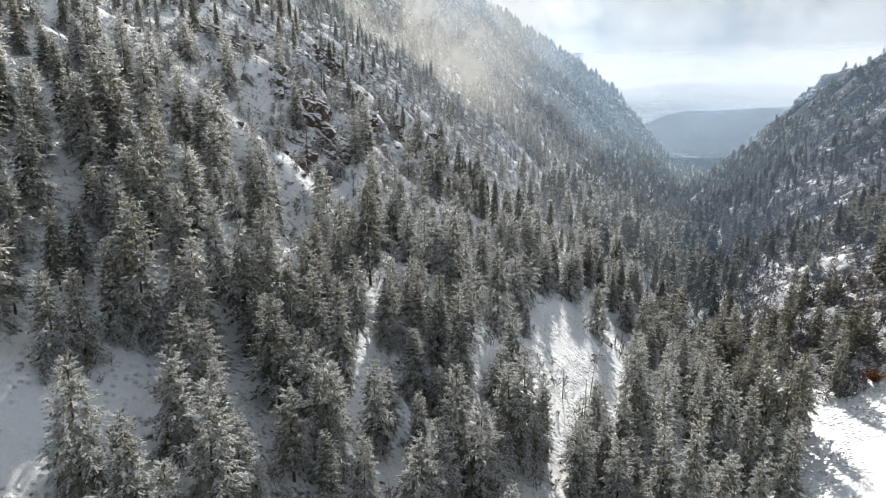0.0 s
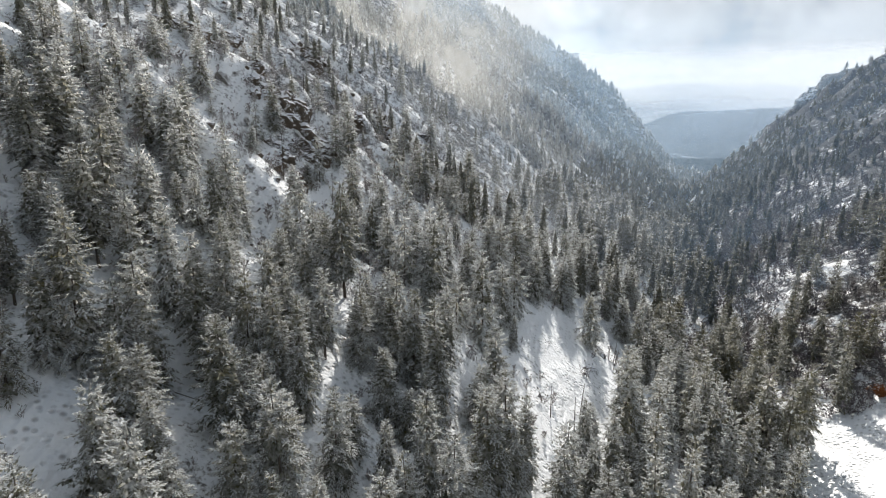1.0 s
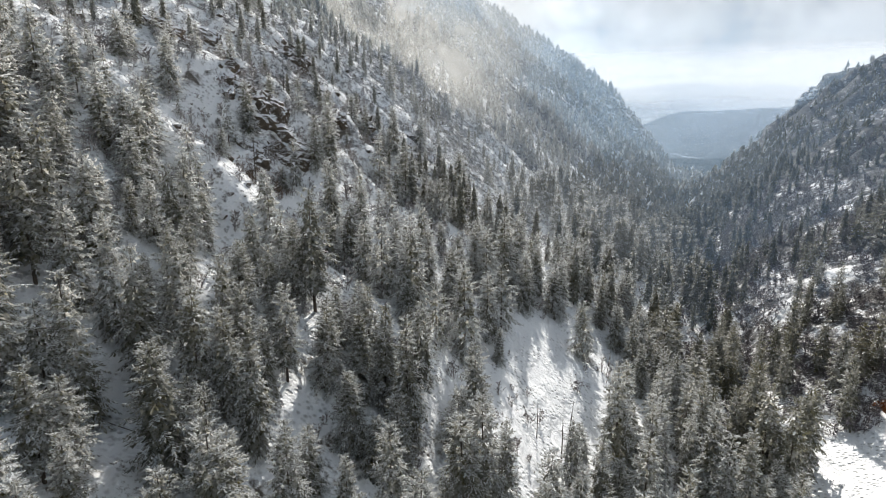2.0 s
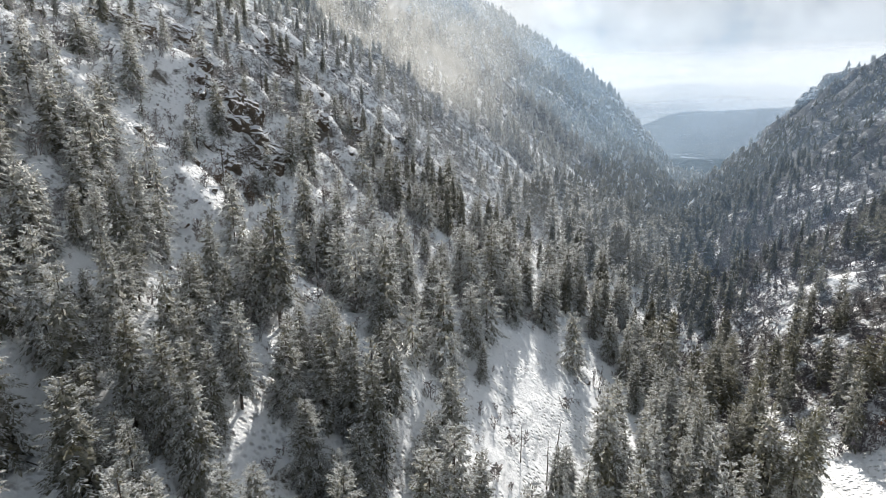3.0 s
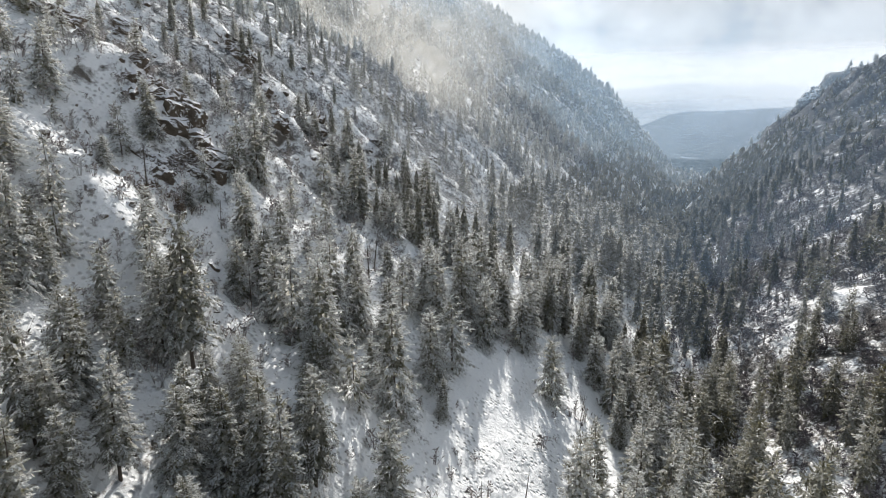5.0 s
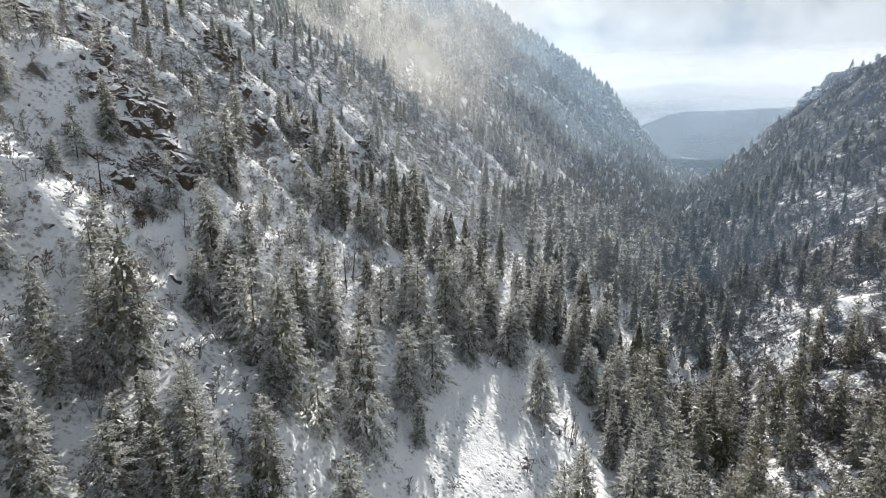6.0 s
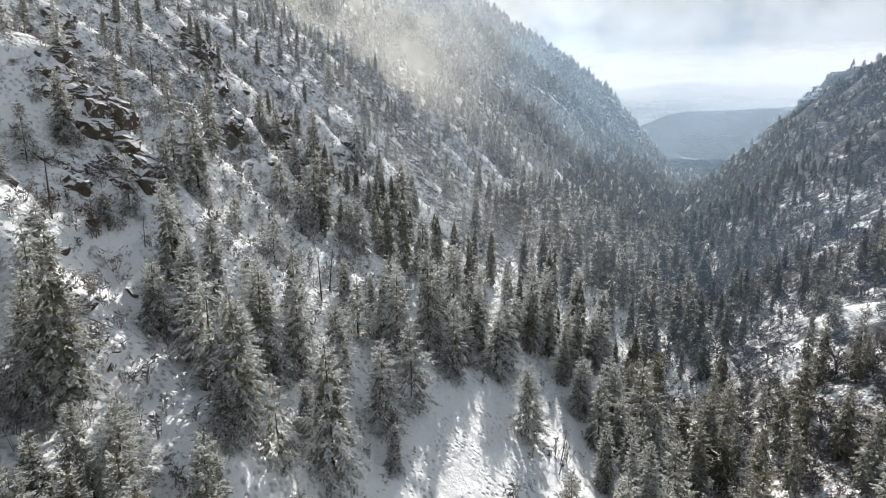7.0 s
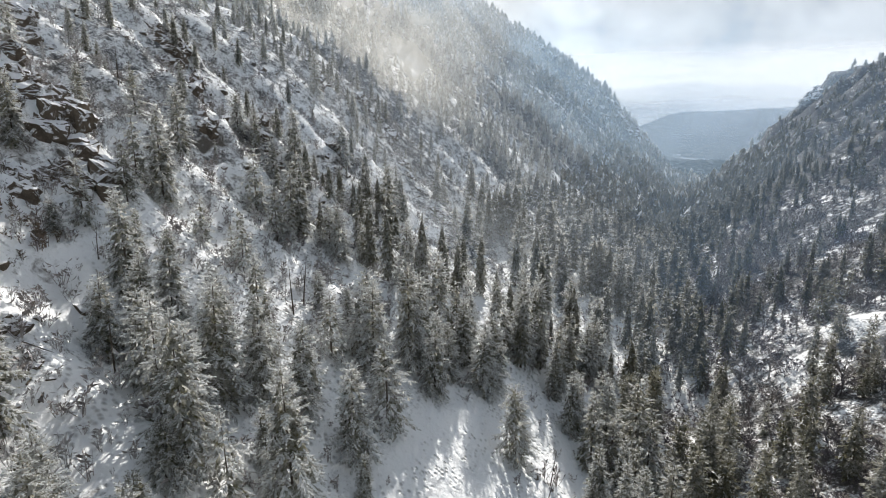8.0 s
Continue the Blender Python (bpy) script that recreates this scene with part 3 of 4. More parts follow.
# seed, reach, boughs, sprays on a bough, share of snow, foot of the crown, gaps, spray, needles
KINDS = ((11, 3.4, 145, 14, 0.76, 0.06, 0.04, 0.032, NEEDLES), (12, 4.0, 150, 15, 0.84, 0.05, 0.04, 0.032, NEEDLES), (13, 4.3, 115, 16, 0.64, 0.20, 0.30, 0.032, NEEDLES),
         (14, 2.3, 150, 10, 0.70, 0.04, 0.03, 0.036, NEEDLES), (15, 4.3, 150, 15, 0.88, 0.03, 0.04, 0.032, NEEDLES), (16, 4.0, 120, 15, 0.70, 0.14, 0.32, 0.032, NEEDLES),
         (17, 3.3, 125, 10, 0.86, 0.05, 0.04, 0.040, HOAR), (18, 4.0, 130, 11, 0.90, 0.05, 0.05, 0.040, HOAR), (19, 4.3, 120, 11, 0.86, 0.08, 0.12, 0.040, HOAR),
         (20, 3.0, 84, 8, 0.18, 0.10, 0.10, 0.047, PINE_SHADED), (21, 3.7, 80, 9, 0.22, 0.14, 0.20, 0.047, PINE_SHADED))


def build_conifer_kinds():
    made = []
    for (seed, reach, boughs, sprays, snowy, start, gaps, spray, needles), label in zip(KINDS, LABELS):
        thing = new("conifer")
        tagged(thing, label, "conifer tree", "conifers of the near slope")
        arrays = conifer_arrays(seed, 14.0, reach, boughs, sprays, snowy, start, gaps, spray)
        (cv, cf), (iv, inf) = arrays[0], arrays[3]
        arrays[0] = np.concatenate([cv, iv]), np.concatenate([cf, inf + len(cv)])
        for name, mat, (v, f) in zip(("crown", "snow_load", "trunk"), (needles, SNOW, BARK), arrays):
            # frosted crowns get darker needles inside, the shade there put into colour
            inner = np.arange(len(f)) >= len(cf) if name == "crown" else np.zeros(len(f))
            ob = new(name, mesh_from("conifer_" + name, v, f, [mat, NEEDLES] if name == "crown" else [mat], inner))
            ob.parent = thing
            if name == "snow_load":
                tagged(ob, "loose snow lying on the branches", kind="stuff")
        made.append(thing)
    return made


# single trees that stand out: x, y, height, kind
TREES_A = (
    (-24.9, 50.4, 12.1, 5), (-15.5, 54.9, 10.7, 2), (-12.5, 60.4, 11.4, 2), (-8.1, 64.0, 12.0, 1), (-3.7, 77.0, 11.0, 1), (-15.3, 63.8, 11.5, 0),
    (1.6, 66.8, 16.2, 0), (-3.0, 66.9, 9.1, 0), (-20.8, 68.0, 8.0, 1), (28.6, 66.6, 24.0, 3), (34.2, 72.6, 24.0, 3), (40.2, 97.9, 19.0, 3),
    (-47.9, 82.7, 15.7, 2), (-39.3, 78.4, 15.5, 2), (7.3, 69.2, 10.9, 5), (-4.2, 77.1, 10.7, 4), (-12.6, 82.4, 12.8, 2), (-18.9, 81.1, 13.7, 2),
    (-16.8, 81.3, 11.5, 2), (3.4, 91.1, 14.5, 5), (-1.5, 121.7, 11.1, 4), (8.9, 86.5, 10.6, 4), (-29.3, 96.3, 14.5, 0), (-37.7, 99.1, 11.0, 1),
)
TREES_B = (
    (22.6, 151.5, 16.6, 2), (-7.3, 119.9, 8.3, 0), (35.0, 99.8, 22.2, 0), (56.4, 123.3, 14.3, 0), (49.5, 97.8, 21.5, 3),
    (66.2, 118.7, 17.8, 3), (66.6, 103.3, 19.5, 0), (-26.1, 85.4, 10.1, 2), (0.6, 109.8, 13.2, 0),
    (8.5, 122.7, 8.2, 1), (15.5, 122.1, 13.9, 1), (-13.9, 120.5, 7.1, 1), (3.7, 171.6, 9.7, 1), (-16.2, 135.1, 7.6, 0), (-20.9, 158.1, 5.0, 0),
    (54.1, 163.8, 11.1, 0), (66.1, 172.9, 11.6, 0), (74.2, 178.6, 12.1, 4), (37.0, 168.6, 9.0, 2), (21.1, 157.6, 12.7, 2), (-24.8, 131.2, 5.0, 1),
)
TREES_C = (
    (-59.7, 83.2, 13.1, 1), (-57.3, 86.1, 10.3, 1), (-52.3, 86.7, 12.1, 1), (-49.9, 72.3, 12.2, 1), (-45.6, 77.2, 7.8, 4), (-58.1, 96.9, 9.7, 5),
    (-55.8, 109.6, 13.1, 5), (-49.7, 103.1, 13.6, 1), (-45.5, 88.3, 10.2, 1), (-42.8, 80.9, 11.1, 1), (-45.0, 96.1, 12.2, 2), (-46.7, 108.9, 13.4, 0),
    (-42.9, 108.7, 14.0, 1), (-41.7, 114.0, 12.1, 1), (-36.6, 86.1, 13.6, 1), (-32.1, 104.0, 10.2, 1), (-33.0, 94.1, 9.0, 1), (-28.2, 99.6, 9.6, 0),
    (-26.6, 89.5, 9.3, 2), (-33.3, 123.3, 5.0, 4), (-48.7, 66.2, 9.7, 4), (-43.1, 64.5, 9.8, 2), (-34.1, 64.4, 17.0, 1), (-28.6, 66.6, 15.9, 0),
)
TREES_D = (
    (-25.6, 74.1, 16.3, 2), (-38.2, 55.0, 10.8, 1), (-36.7, 57.2, 10.4, 1), (-30.4, 44.3, 12.9, 1), (-22.7, 55.3, 9.8, 3), (-19.4, 50.6, 9.4, 4),
    (-20.0, 73.5, 14.0, 1), (-17.6, 107.7, 8.4, 0), (0.7, 117.2, 16.6, 1), (14.2, 144.1, 14.3, 1), (25.5, 162.1, 17.6, 1), 
    (-8.1, 85.1, 10.6, 1), (-11.9, 57.1, 15.8, 1), (-30.0, 64.4, 12.6, 2), (-44.8, 59.4, 9.7, 2), (-53.9, 80.8, 12.4, 0), (-54.4, 101.3, 11.5, 1),
    (-53.4, 130.2, 8.9, 5), (-13.5, 76.5, 11.5, 0), (-16.8, 73.6, 12.8, 0), (-36.1, 62.4, 11.5, 0), (-42.0, 67.0, 9.6, 2), (4.3, 121.9, 14.4, 0),
)
TREES_E = (
    (11.7, 77.9, 17.8, 0), (9.3, 74.8, 16.3, 0), (20.4, 80.3, 15.1, 2), (23.9, 80.0, 14.4, 3), (28.1, 83.7, 18.8, 3), (27.6, 77.3, 15.1, 3),
    (34.9, 85.9, 19.3, 0), (48.8, 91.1, 19.4, 3), (52.5, 92.5, 19.6, 3), (61.4, 104.3, 21.3, 3), (62.3, 98.1, 20.3, 3), (55.5, 84.4, 16.2, 0),
    (47.0, 78.1, 14.5, 3), (42.8, 78.3, 15.5, 0), (36.7, 76.4, 16.0, 3), (52.5, 109.3, 19.8, 3), (-39.6, 106.7, 15.7, 2), (-35.5, 93.4, 7.5, 0),
    (-37.0, 89.2, 10.9, 1), (-45.4, 131.5, 11.8, 1), (-32.9, 137.8, 10.9, 0), (-32.8, 153.9, 8.7, 5), (-18.9, 150.5, 17.1, 0), (-15.0, 130.0, 15.1, 0),
)
TREES_F = (
    (-23.7, 115.4, 7.8, 4), (-30.3, 77.9, 14.8, 1), (-24.0, 79.5, 15.7, 5), (-8.8, 88.6, 10.5, 1), (-4.0, 85.7, 12.2, 3), (-0.9, 86.4, 14.9, 3),
    (-18.0, 66.8, 8.8, 1), (-0.8, 75.6, 8.1, 4), (2.4, 83.5, 17.7, 3), (7.1, 112.8, 7.6, 4), (16.1, 138.0, 16.4, 1), 
    (51.7, 159.5, 13.2, 1), (50.8, 171.1, 15.5, 1), (62.5, 187.9, 15.6, 1), (40.1, 111.6, 18.6, 0), (43.7, 104.8, 16.8, 0), (53.6, 112.5, 20.1, 3),
    (65.4, 114.8, 20.4, 0), (71.4, 108.1, 18.2, 0), (64.3, 106.4, 14.2, 3), (75.0, 153.9, 14.6, 3), (79.4, 152.3, 14.4, 3), (56.4, 129.4, 15.8, 3),
)
TREES_G = (
    (54.0, 132.6, 14.9, 3), (49.6, 107.0, 14.3, 0), (105.6, 156.7, 6.2, 1), (105.8, 168.0, 12.1, 2), (86.1, 141.3, 15.7, 2), (98.4, 131.4, 13.0, 3),
    (94.5, 130.1, 13.0, 3), (58.3, 162.3, 15.1, 1), (37.9, 171.8, 16.6, 1), (43.2, 175.7, 17.2, 1), (30.4, 159.0, 13.9, 0), (65.3, 161.5, 15.2, 1),
    (71.4, 170.4, 16.6, 0), (70.2, 152.3, 14.3, 3), (77.0, 137.2, 15.4, 2), (93.1, 139.8, 12.7, 2), (58.0, 116.9, 15.6, 3), (62.9, 116.6, 15.5, 3),
    (-6.8, 116.4, 12.8, 1), (-2.4, 127.2, 12.0, 1), (2.8, 127.4, 16.2, 1), (-21.6, 164.3, 12.8, 1), (6.4, 147.0, 7.5, 0), (10.8, 149.4, 6.2, 0),
)
TREES_H = (
    (19.0, 176.0, 15.1, 1), (21.2, 147.3, 19.3, 1), (36.2, 157.9, 15.1, 1), (31.7, 167.3, 14.7, 1), (60.5, 185.8, 14.7, 0), 
    (-9.9, 183.6, 12.2, 1), (-7.9, 193.9, 14.4, 1), (73.5, 174.0, 15.1, 0), (66.4, 169.9, 13.7, 0), (58.3, 158.4, 14.9, 1), (94.0, 153.5, 13.1, 2),
    (107.9, 158.2, 9.0, 1), (116.4, 181.5, 8.3, 1), (107.2, 175.0, 12.3, 2), (81.6, 164.3, 14.2, 3), (82.8, 159.6, 13.1, 3), (74.2, 149.6, 16.4, 2),
    (90.0, 129.5, 14.3, 0), (101.5, 161.3, 8.7, 4), (8.4, 125.7, 11.5, 1), (5.9, 170.1, 11.8, 1), (9.8, 177.0, 8.8, 0), (-19.6, 190.8, 11.2, 1),
)
TREES_I = (
    (-13.2, 245.6, 13.6, 0), (-15.8, 190.3, 11.3, 0), (-0.9, 219.2, 12.3, 1), (12.1, 210.6, 15.2, 1), (56.3, 141.8, 13.2, 3), (57.1, 134.8, 13.5, 3),
    (75.3, 134.5, 13.4, 3), (86.9, 147.8, 13.5, 2), (49.9, 191.1, 16.2, 1), (58.8, 198.5, 18.6, 1), (46.1, 195.1, 14.9, 1), (33.7, 153.5, 13.5, 1),
    (27.8, 151.1, 10.9, 0), (51.1, 137.3, 12.6, 3), (67.6, 139.7, 15.2, 2), (82.0, 135.6, 12.4, 0), (73.2, 141.5, 13.3, 3), (1.6, 96.2, 8.3, 0),
    (-20.5, 98.0, 12.5, 5), (-17.0, 93.5, 10.5, 2), (-10.8, 124.5, 12.0, 1),
)
TREES_J = (
    # these two and the last of TREES_I are added up-sun to shade the snow
    (-9.5, 129.5, 12.5, 0), (-13.9, 120.6, 10.5, 4),
    (-12.6, 99.8, 19.2, 2), (-5.3, 95.1, 9.6, 4), (-8.1, 92.9, 9.0, 4), (2.1, 104.8, 17.4, 1), (1.2, 102.2, 7.2, 4), (10.7, 109.7, 17.8, 1), (17.1, 116.9, 7.0, 3), (38.4, 139.8, 14.2, 1), (25.2, 143.5, 15.0, 0), (83.3, 116.2, 13.8, 2),
)
TREES = (TREES_A, TREES_B, TREES_C, TREES_D, TREES_E, TREES_F, TREES_G, TREES_H, TREES_I, TREES_J,)

def openness(x, y):
    """True in the clearings."""
    hit = np.zeros(np.shape(x), bool)
    for cx, cy, a, b, deg in OPEN:
        c, s = math.cos(radians(deg)), math.sin(radians(deg))
        u, v = (x - cx) * s + (y - cy) * c, (x - cx) * c - (y - cy) * s
        hit |= (u / a) ** 2 + (v / b) ** 2 < 1
    return hit


def scatter(seed, ylo, yhi, dlo, dhi, gap):
    """Jittered places with about that gap between them."""
    rng = np.random.default_rng(seed)
    y, d = np.meshgrid(np.arange(ylo, yhi, gap), np.arange(dlo, dhi, gap), indexing="ij")
    y, d = y.ravel() + rng.uniform(-0.48, 0.48, y.size) * gap, d.ravel() + rng.uniform(-0.48, 0.48, d.size) * gap
    return d + axis(y), y, rng


def density(x, y):
    """How thickly the conifers stand, 0 to 1."""
    d = x - axis(y)
    patch = lumps_at(x, y, 38, 21, 3)
    p = np.where(d < 0, 0.85 - 0.15 * step(280, 400, y), 0.60 - 0.10 * step(230, 300, y)) + np.where(d < 0, 0.55 + 0.35 * step(280, 400, y), 0.85) * patch
    rocky = step(76, 96, -d) * (1 - step(240, 300, y)) * step(95, 120, y)
    p = p - 0.12 * rocky
    p = p - 0.34 * step(12, 25, d) * (1 - step(215, 245, y))
    p = np.where(d > 45, p + step(45, 70, d) * (0.8 * lumps_at(x, y, 30, 24, 3) + 0.32), p)
    p = np.where((d > 30) & (y > 190), np.maximum(p + 0.25, 0.58), p)
    p = np.where((d > 62) & (y > 225), 0.60 + 1.5 * lumps_at(x * 0.8 + y * 0.5, y * 0.6 - x * 0.3, 24, 26, 3), p)
    thin = step(30, 48, -d) * step(105, 130, y) * (1 - step(420, 560, y))
    p = p + thin * (0.9 * lumps_at(x, y, 17, 23, 2) - 0.12)
    p = np.where(openness(x, y), 0, p)
    return np.clip(p, 0, 1)


def tree_height(x, y, rng):
    d = x - axis(y)
    rocky = step(76, 96, -d) * (1 - step(300, 360, y)) * step(95, 120, y)
    small = 1 - 0.34 * step(8, 48, d) * step(180, 230, y) - 0.20 * step(60, 110, d) * step(230, 300, y) - 0.22 * step(20, 60, -d) * step(300, 450, y)
    lush = step(-80, -55, d) * (1 - step(0, 16, d)) * step(140, 170, y) * (1 - step(300, 380, y))
    return small * (12.0 + 4.5 * lush - 5.0 * rocky + 3.0 * lumps_at(x, y, 60, 31, 2)) * (0.42 + 0.98 * rng.random(np.shape(x)) ** 0.75)


def place_near():
    kinds = build_conifer_kinds()
    rng = random.Random(4)
    spots = [t for group in TREES for t in group]
    taken = [(t[0], t[1]) for t in spots]
    x, y, r = scatter(7, 40, 170, -120, 40, 4.3)
    tall = tree_height(x, y, r)
    p, dice = density(x, y), r.random(x.size)
    z0 = height(x, y)
    rest = []
    for a, b, h, pp, q, z in zip(x, y, tall, p, dice, z0):
        # nothing crowding a named tree, nothing in the camera's way
        if q > pp * (0.56 if b < 95 and a < 0 else 0.40 if b < 115 else 0.28) or (136 < b < 172 and 14 < a < 56 and q > 0.12) or any((a - c) ** 2 + (b - e) ** 2 < 10.0 for c, e in taken):
            continue
        if math.hypot(a - 12, b - 24) < 45 and z + h > 44:
            continue
        if len(spots) < 312 and a > -0.72 * b - 4 and b < 128:
            spots.append((a, b, h, rng.choice((0, 0, 1, 2, 3, 4, 5))))
        else:
            rest.append((a, b, h))
    own = {}
    for a, b, h, k in spots:
        # frosted firs higher up the slope, olive pines on the creek flat
        k = 6 + int(k) % 3 if b > 104 and a < 0.42 * b - 12 or a < -22 and b > 76 and k in (0, 1, 4) else 9 + int(k) % 2 if a > 60 else int(k)
        wide = (h / 14) ** 0.7 * rng.uniform(0.84, 1.10)
        m = pose(a, b, ground_at(a, b) - 0.15, rng.uniform(-2, 2), rng.uniform(-2, 2), rng.uniform(0, 360)) @ Matrix.Diagonal((wide, wide * rng.uniform(0.92, 1.08), h / 14, 1))
        if k in own:
            copy_thing(kinds[k], m)
        else:
            own[k] = m
    for k, m in own.items():
        kinds[k].matrix_basis = m
    return spots, np.array(rest)


def joined_forest(name, label, x, y, tall, models, seed, leaf=None):
    """Far trees, past counting, joined into one mesh with needles, snow and bark."""
    rng = np.random.default_rng(seed)
    z = height(x, y) - 0.2
    pick = rng.integers(0, len(models), x.size)
    vs, fs, ms, base = [], [], [], 0
    for k, arrays in enumerate(models):
        sel = np.where(pick == k)[0]
        if not len(sel):
            continue
        v = np.concatenate([a for a, _ in arrays])
        off = np.cumsum([0] + [len(a) for a, _ in arrays])
        f = np.concatenate([b + o for (_, b), o in zip(arrays, off)])
        mi = np.concatenate([np.full(len(b), i) for i, (_, b) in enumerate(arrays)])
        turn = rng.uniform(0, 6.283, sel.size)
        wide = tall[sel] * rng.uniform(0.85, 1.2, sel.size)
        c, s = np.cos(turn)[:, None], np.sin(turn)[:, None]
        px = (v[None, :, 0] * c - v[None, :, 1] * s) * wide[:, None] + x[sel][:, None]
        py = (v[None, :, 0] * s + v[None, :, 1] * c) * wide[:, None] + y[sel][:, None]
        pz = v[None, :, 2] * tall[sel][:, None] + z[sel][:, None]
        vs.append(np.stack([px, py, pz], -1).reshape(-1, 3))
        fs.append((f[None] + (np.arange(sel.size) * len(v))[:, None, None] + base).reshape(-1, 3))
        ms.append(np.tile(mi, sel.size))
        base += sel.size * len(v)
    # inner boughs of frosted trees are less frosted, a darker tone for shade
    ob = new(name, mesh_from(name, np.concatenate(vs), np.concatenate(fs), [leaf or NEEDLES, SNOW, BARK, PINE_SHADED if leaf == PINE_SHADED else NEEDLES], np.concatenate(ms)))
    return tagged(ob, label, "forest", kind="stuff")


def place_forest(near, rest):
    close_models = [conifer_arrays(30 + i, 1.0, r, 64, 7, sn, 0.06, 0.06, 0.055, False) for i, (r, sn) in enumerate(((0.26, 0.85), (0.30, 0.92), (0.32, 0.75), (0.23, 0.65), (0.33, 0.95)))]
    mid_models = [mid_conifer_arrays(40 + i, r, sn) for i, (r, sn) in enumerate(((0.20, 0.42), (0.23, 0.50), (0.25, 0.36), (0.18, 0.34), (0.24, 0.52), (0.22, 0.42)))]
    far_models = [far_conifer_arrays(60 + i, r, t, sn) for i, (r, t, sn) in enumerate(((0.16, 6, 0.6), (0.19, 5, 0.7), (0.22, 5, 0.6), (0.14, 6, 0.48), (0.20, 5, 0.75), (0.24, 6, 0.55)))]
    # less snow on the dark trees, which puts shade into their colour
    dark_models = [far_conifer_arrays(90 + i, r, t, sn) for i, (r, t, sn) in enumerate(((0.25, 6, 0.26), (0.29, 5, 0.32), (0.32, 5, 0.22), (0.23, 6, 0.2), (0.33, 6, 0.28)))]
    taken = np.array([(t[0], t[1]) for t in near])
    joined_forest("conifer_forest", "snow-dusted conifers crowding the slope between the taller trees", *rest[rest[:, 0] < 20].T, close_models, 6, HOAR)
    slim_models = [conifer_arrays(160 + i, 1.0, r, 64, 7, sn, 0.05, 0.05, 0.055, False) for i, (r, sn) in enumerate(((0.19, 0.42), (0.22, 0.46), (0.25, 0.38), (0.18, 0.42)))]
    joined_forest("conifer_forest", "slim dark spruces with snowy branch tips along the creek bank", *rest[rest[:, 0] >= 20].T, slim_models, 15, NEEDLES)
    # the rest of the near slopes and the middle distance
    x, y, r = scatter(8, 42, 330, -150, 130, 5.3)
    ok = r.random(x.size) < density(x, y) * (0.78 - 0.18 * step(150, 190, y))
    d = x - axis(y)
    ok &= ~((y > 40) & (y < 170) & (d > -120) & (d < 40)) & ~((y < 60) & (np.hypot(x - 15, y - 25) < 38))
    x, y = x[ok], y[ok]
    clear = ((x[:, None] - taken[None, :, 0]) ** 2 + (y[:, None] - taken[None, :, 1]) ** 2).min(1) > 8
    x, y = x[clear], y[clear]
    green_models = [mid_conifer_arrays(110 + i, rr, sn) for i, (rr, sn) in enumerate(((0.20, 0.10), (0.24, 0.13), (0.27, 0.08), (0.18, 0.08), (0.25, 0.12)))]
    tall = tree_height(x, y, r)
    edge = x - axis(y) + 14 * lumps_at(x, y, 30, 81, 2)
    near_side = edge < 2
    upper = edge < -18
    joined_forest("conifer_forest", "snow-dusted conifer forest on the slope below the rock ribs", x[upper], y[upper], tall[upper], mid_models, 1, HOAR)
    lower = near_side & ~upper
    joined_forest("conifer_forest", "olive-grey snow-dusted firs above the creek", x[lower], y[lower], tall[lower], mid_models, 15)
    fine_models = [conifer_arrays(130 + i, 1.0, rr, 64, 7, sn, 0.06, 0.08, 0.055, False) for i, (rr, sn) in enumerate(((0.22, 0.12), (0.26, 0.14), (0.29, 0.10), (0.20, 0.10)))]
    bank = ~near_side & (y < 205) & (x - axis(y) > 25)
    joined_forest("conifer_forest", "olive-green pines lightly dusted with snow on the creek bank", x[bank], y[bank], tall[bank], fine_models, 8, PINE_SHADED)
    rest_side = ~near_side & ~bank
    joined_forest("conifer_forest", "olive-green pines with little snow beyond the creek", x[rest_side], y[rest_side], tall[rest_side], green_models, 1, PINE_SHADED)
    # the slopes beside and behind the camera's line
    x, y, r = scatter(13, -170, 42, -170, 120, 7.0)
    tall = tree_height(x, y, r)
    ok = (r.random(x.size) < density(x, y) + 0.1) & ((height(x, y) + tall < 40) | (np.hypot(x - 5, y - 10) > 62)) & ~openness(x, y)
    ok &= ((x[:, None] - taken[None, :, 0]) ** 2 + (y[:, None] - taken[None, :, 1]) ** 2).min(1) > 8
    under = (np.abs(x - 12) < 62) & (y > -40)
    joined_forest("conifer_forest", "snowy conifers on the near slope and the creek bank", x[ok & ~under], y[ok & ~under], tall[ok & ~under], far_models, 7)
    joined_forest("conifer_forest", "snowy conifers on the slope under the flight line", x[ok & under], y[ok & under], tall[ok & under], mid_models, 9)
    # far flanks, their nearer part with finer trees
    x, y, r = scatter(9, 330, 620, -250, 200, 5.4)
    ok = r.random(x.size) < density(x, y) * 0.95
    shaded_models = [conifer_arrays(150 + i, 1.0, rr, 30, 4, sn, 0.05, 0.04, 0.09, False) for i, (rr, sn) in enumerate(((0.27, 0.08), (0.31, 0.10), (0.33, 0.06), (0.24, 0.06)))]
    shore = ok & (y < 430) & (x - axis(y) > -75) & (x - axis(y) < 90)
    joined_forest("conifer_forest", "conifers toned dark slate-green for the shade on the valley floor", x[shore], y[shore], tree_height(x[shore], y[shore], r), shaded_models, 14, PINE_SHADED)
    ok &= ~shore
    low = x - axis(y) > -75 + 14 * lumps_at(x, y, 60, 25, 2)
    for use, label, models, leaf in ((~low, "hazy conifer forest on the steep flank further up the valley", far_models, HOAR),
                                     (low, "conifer forest toned dark for the shaded flank, with snow between", dark_models, PINE_SHADED)):
        use = ok & use
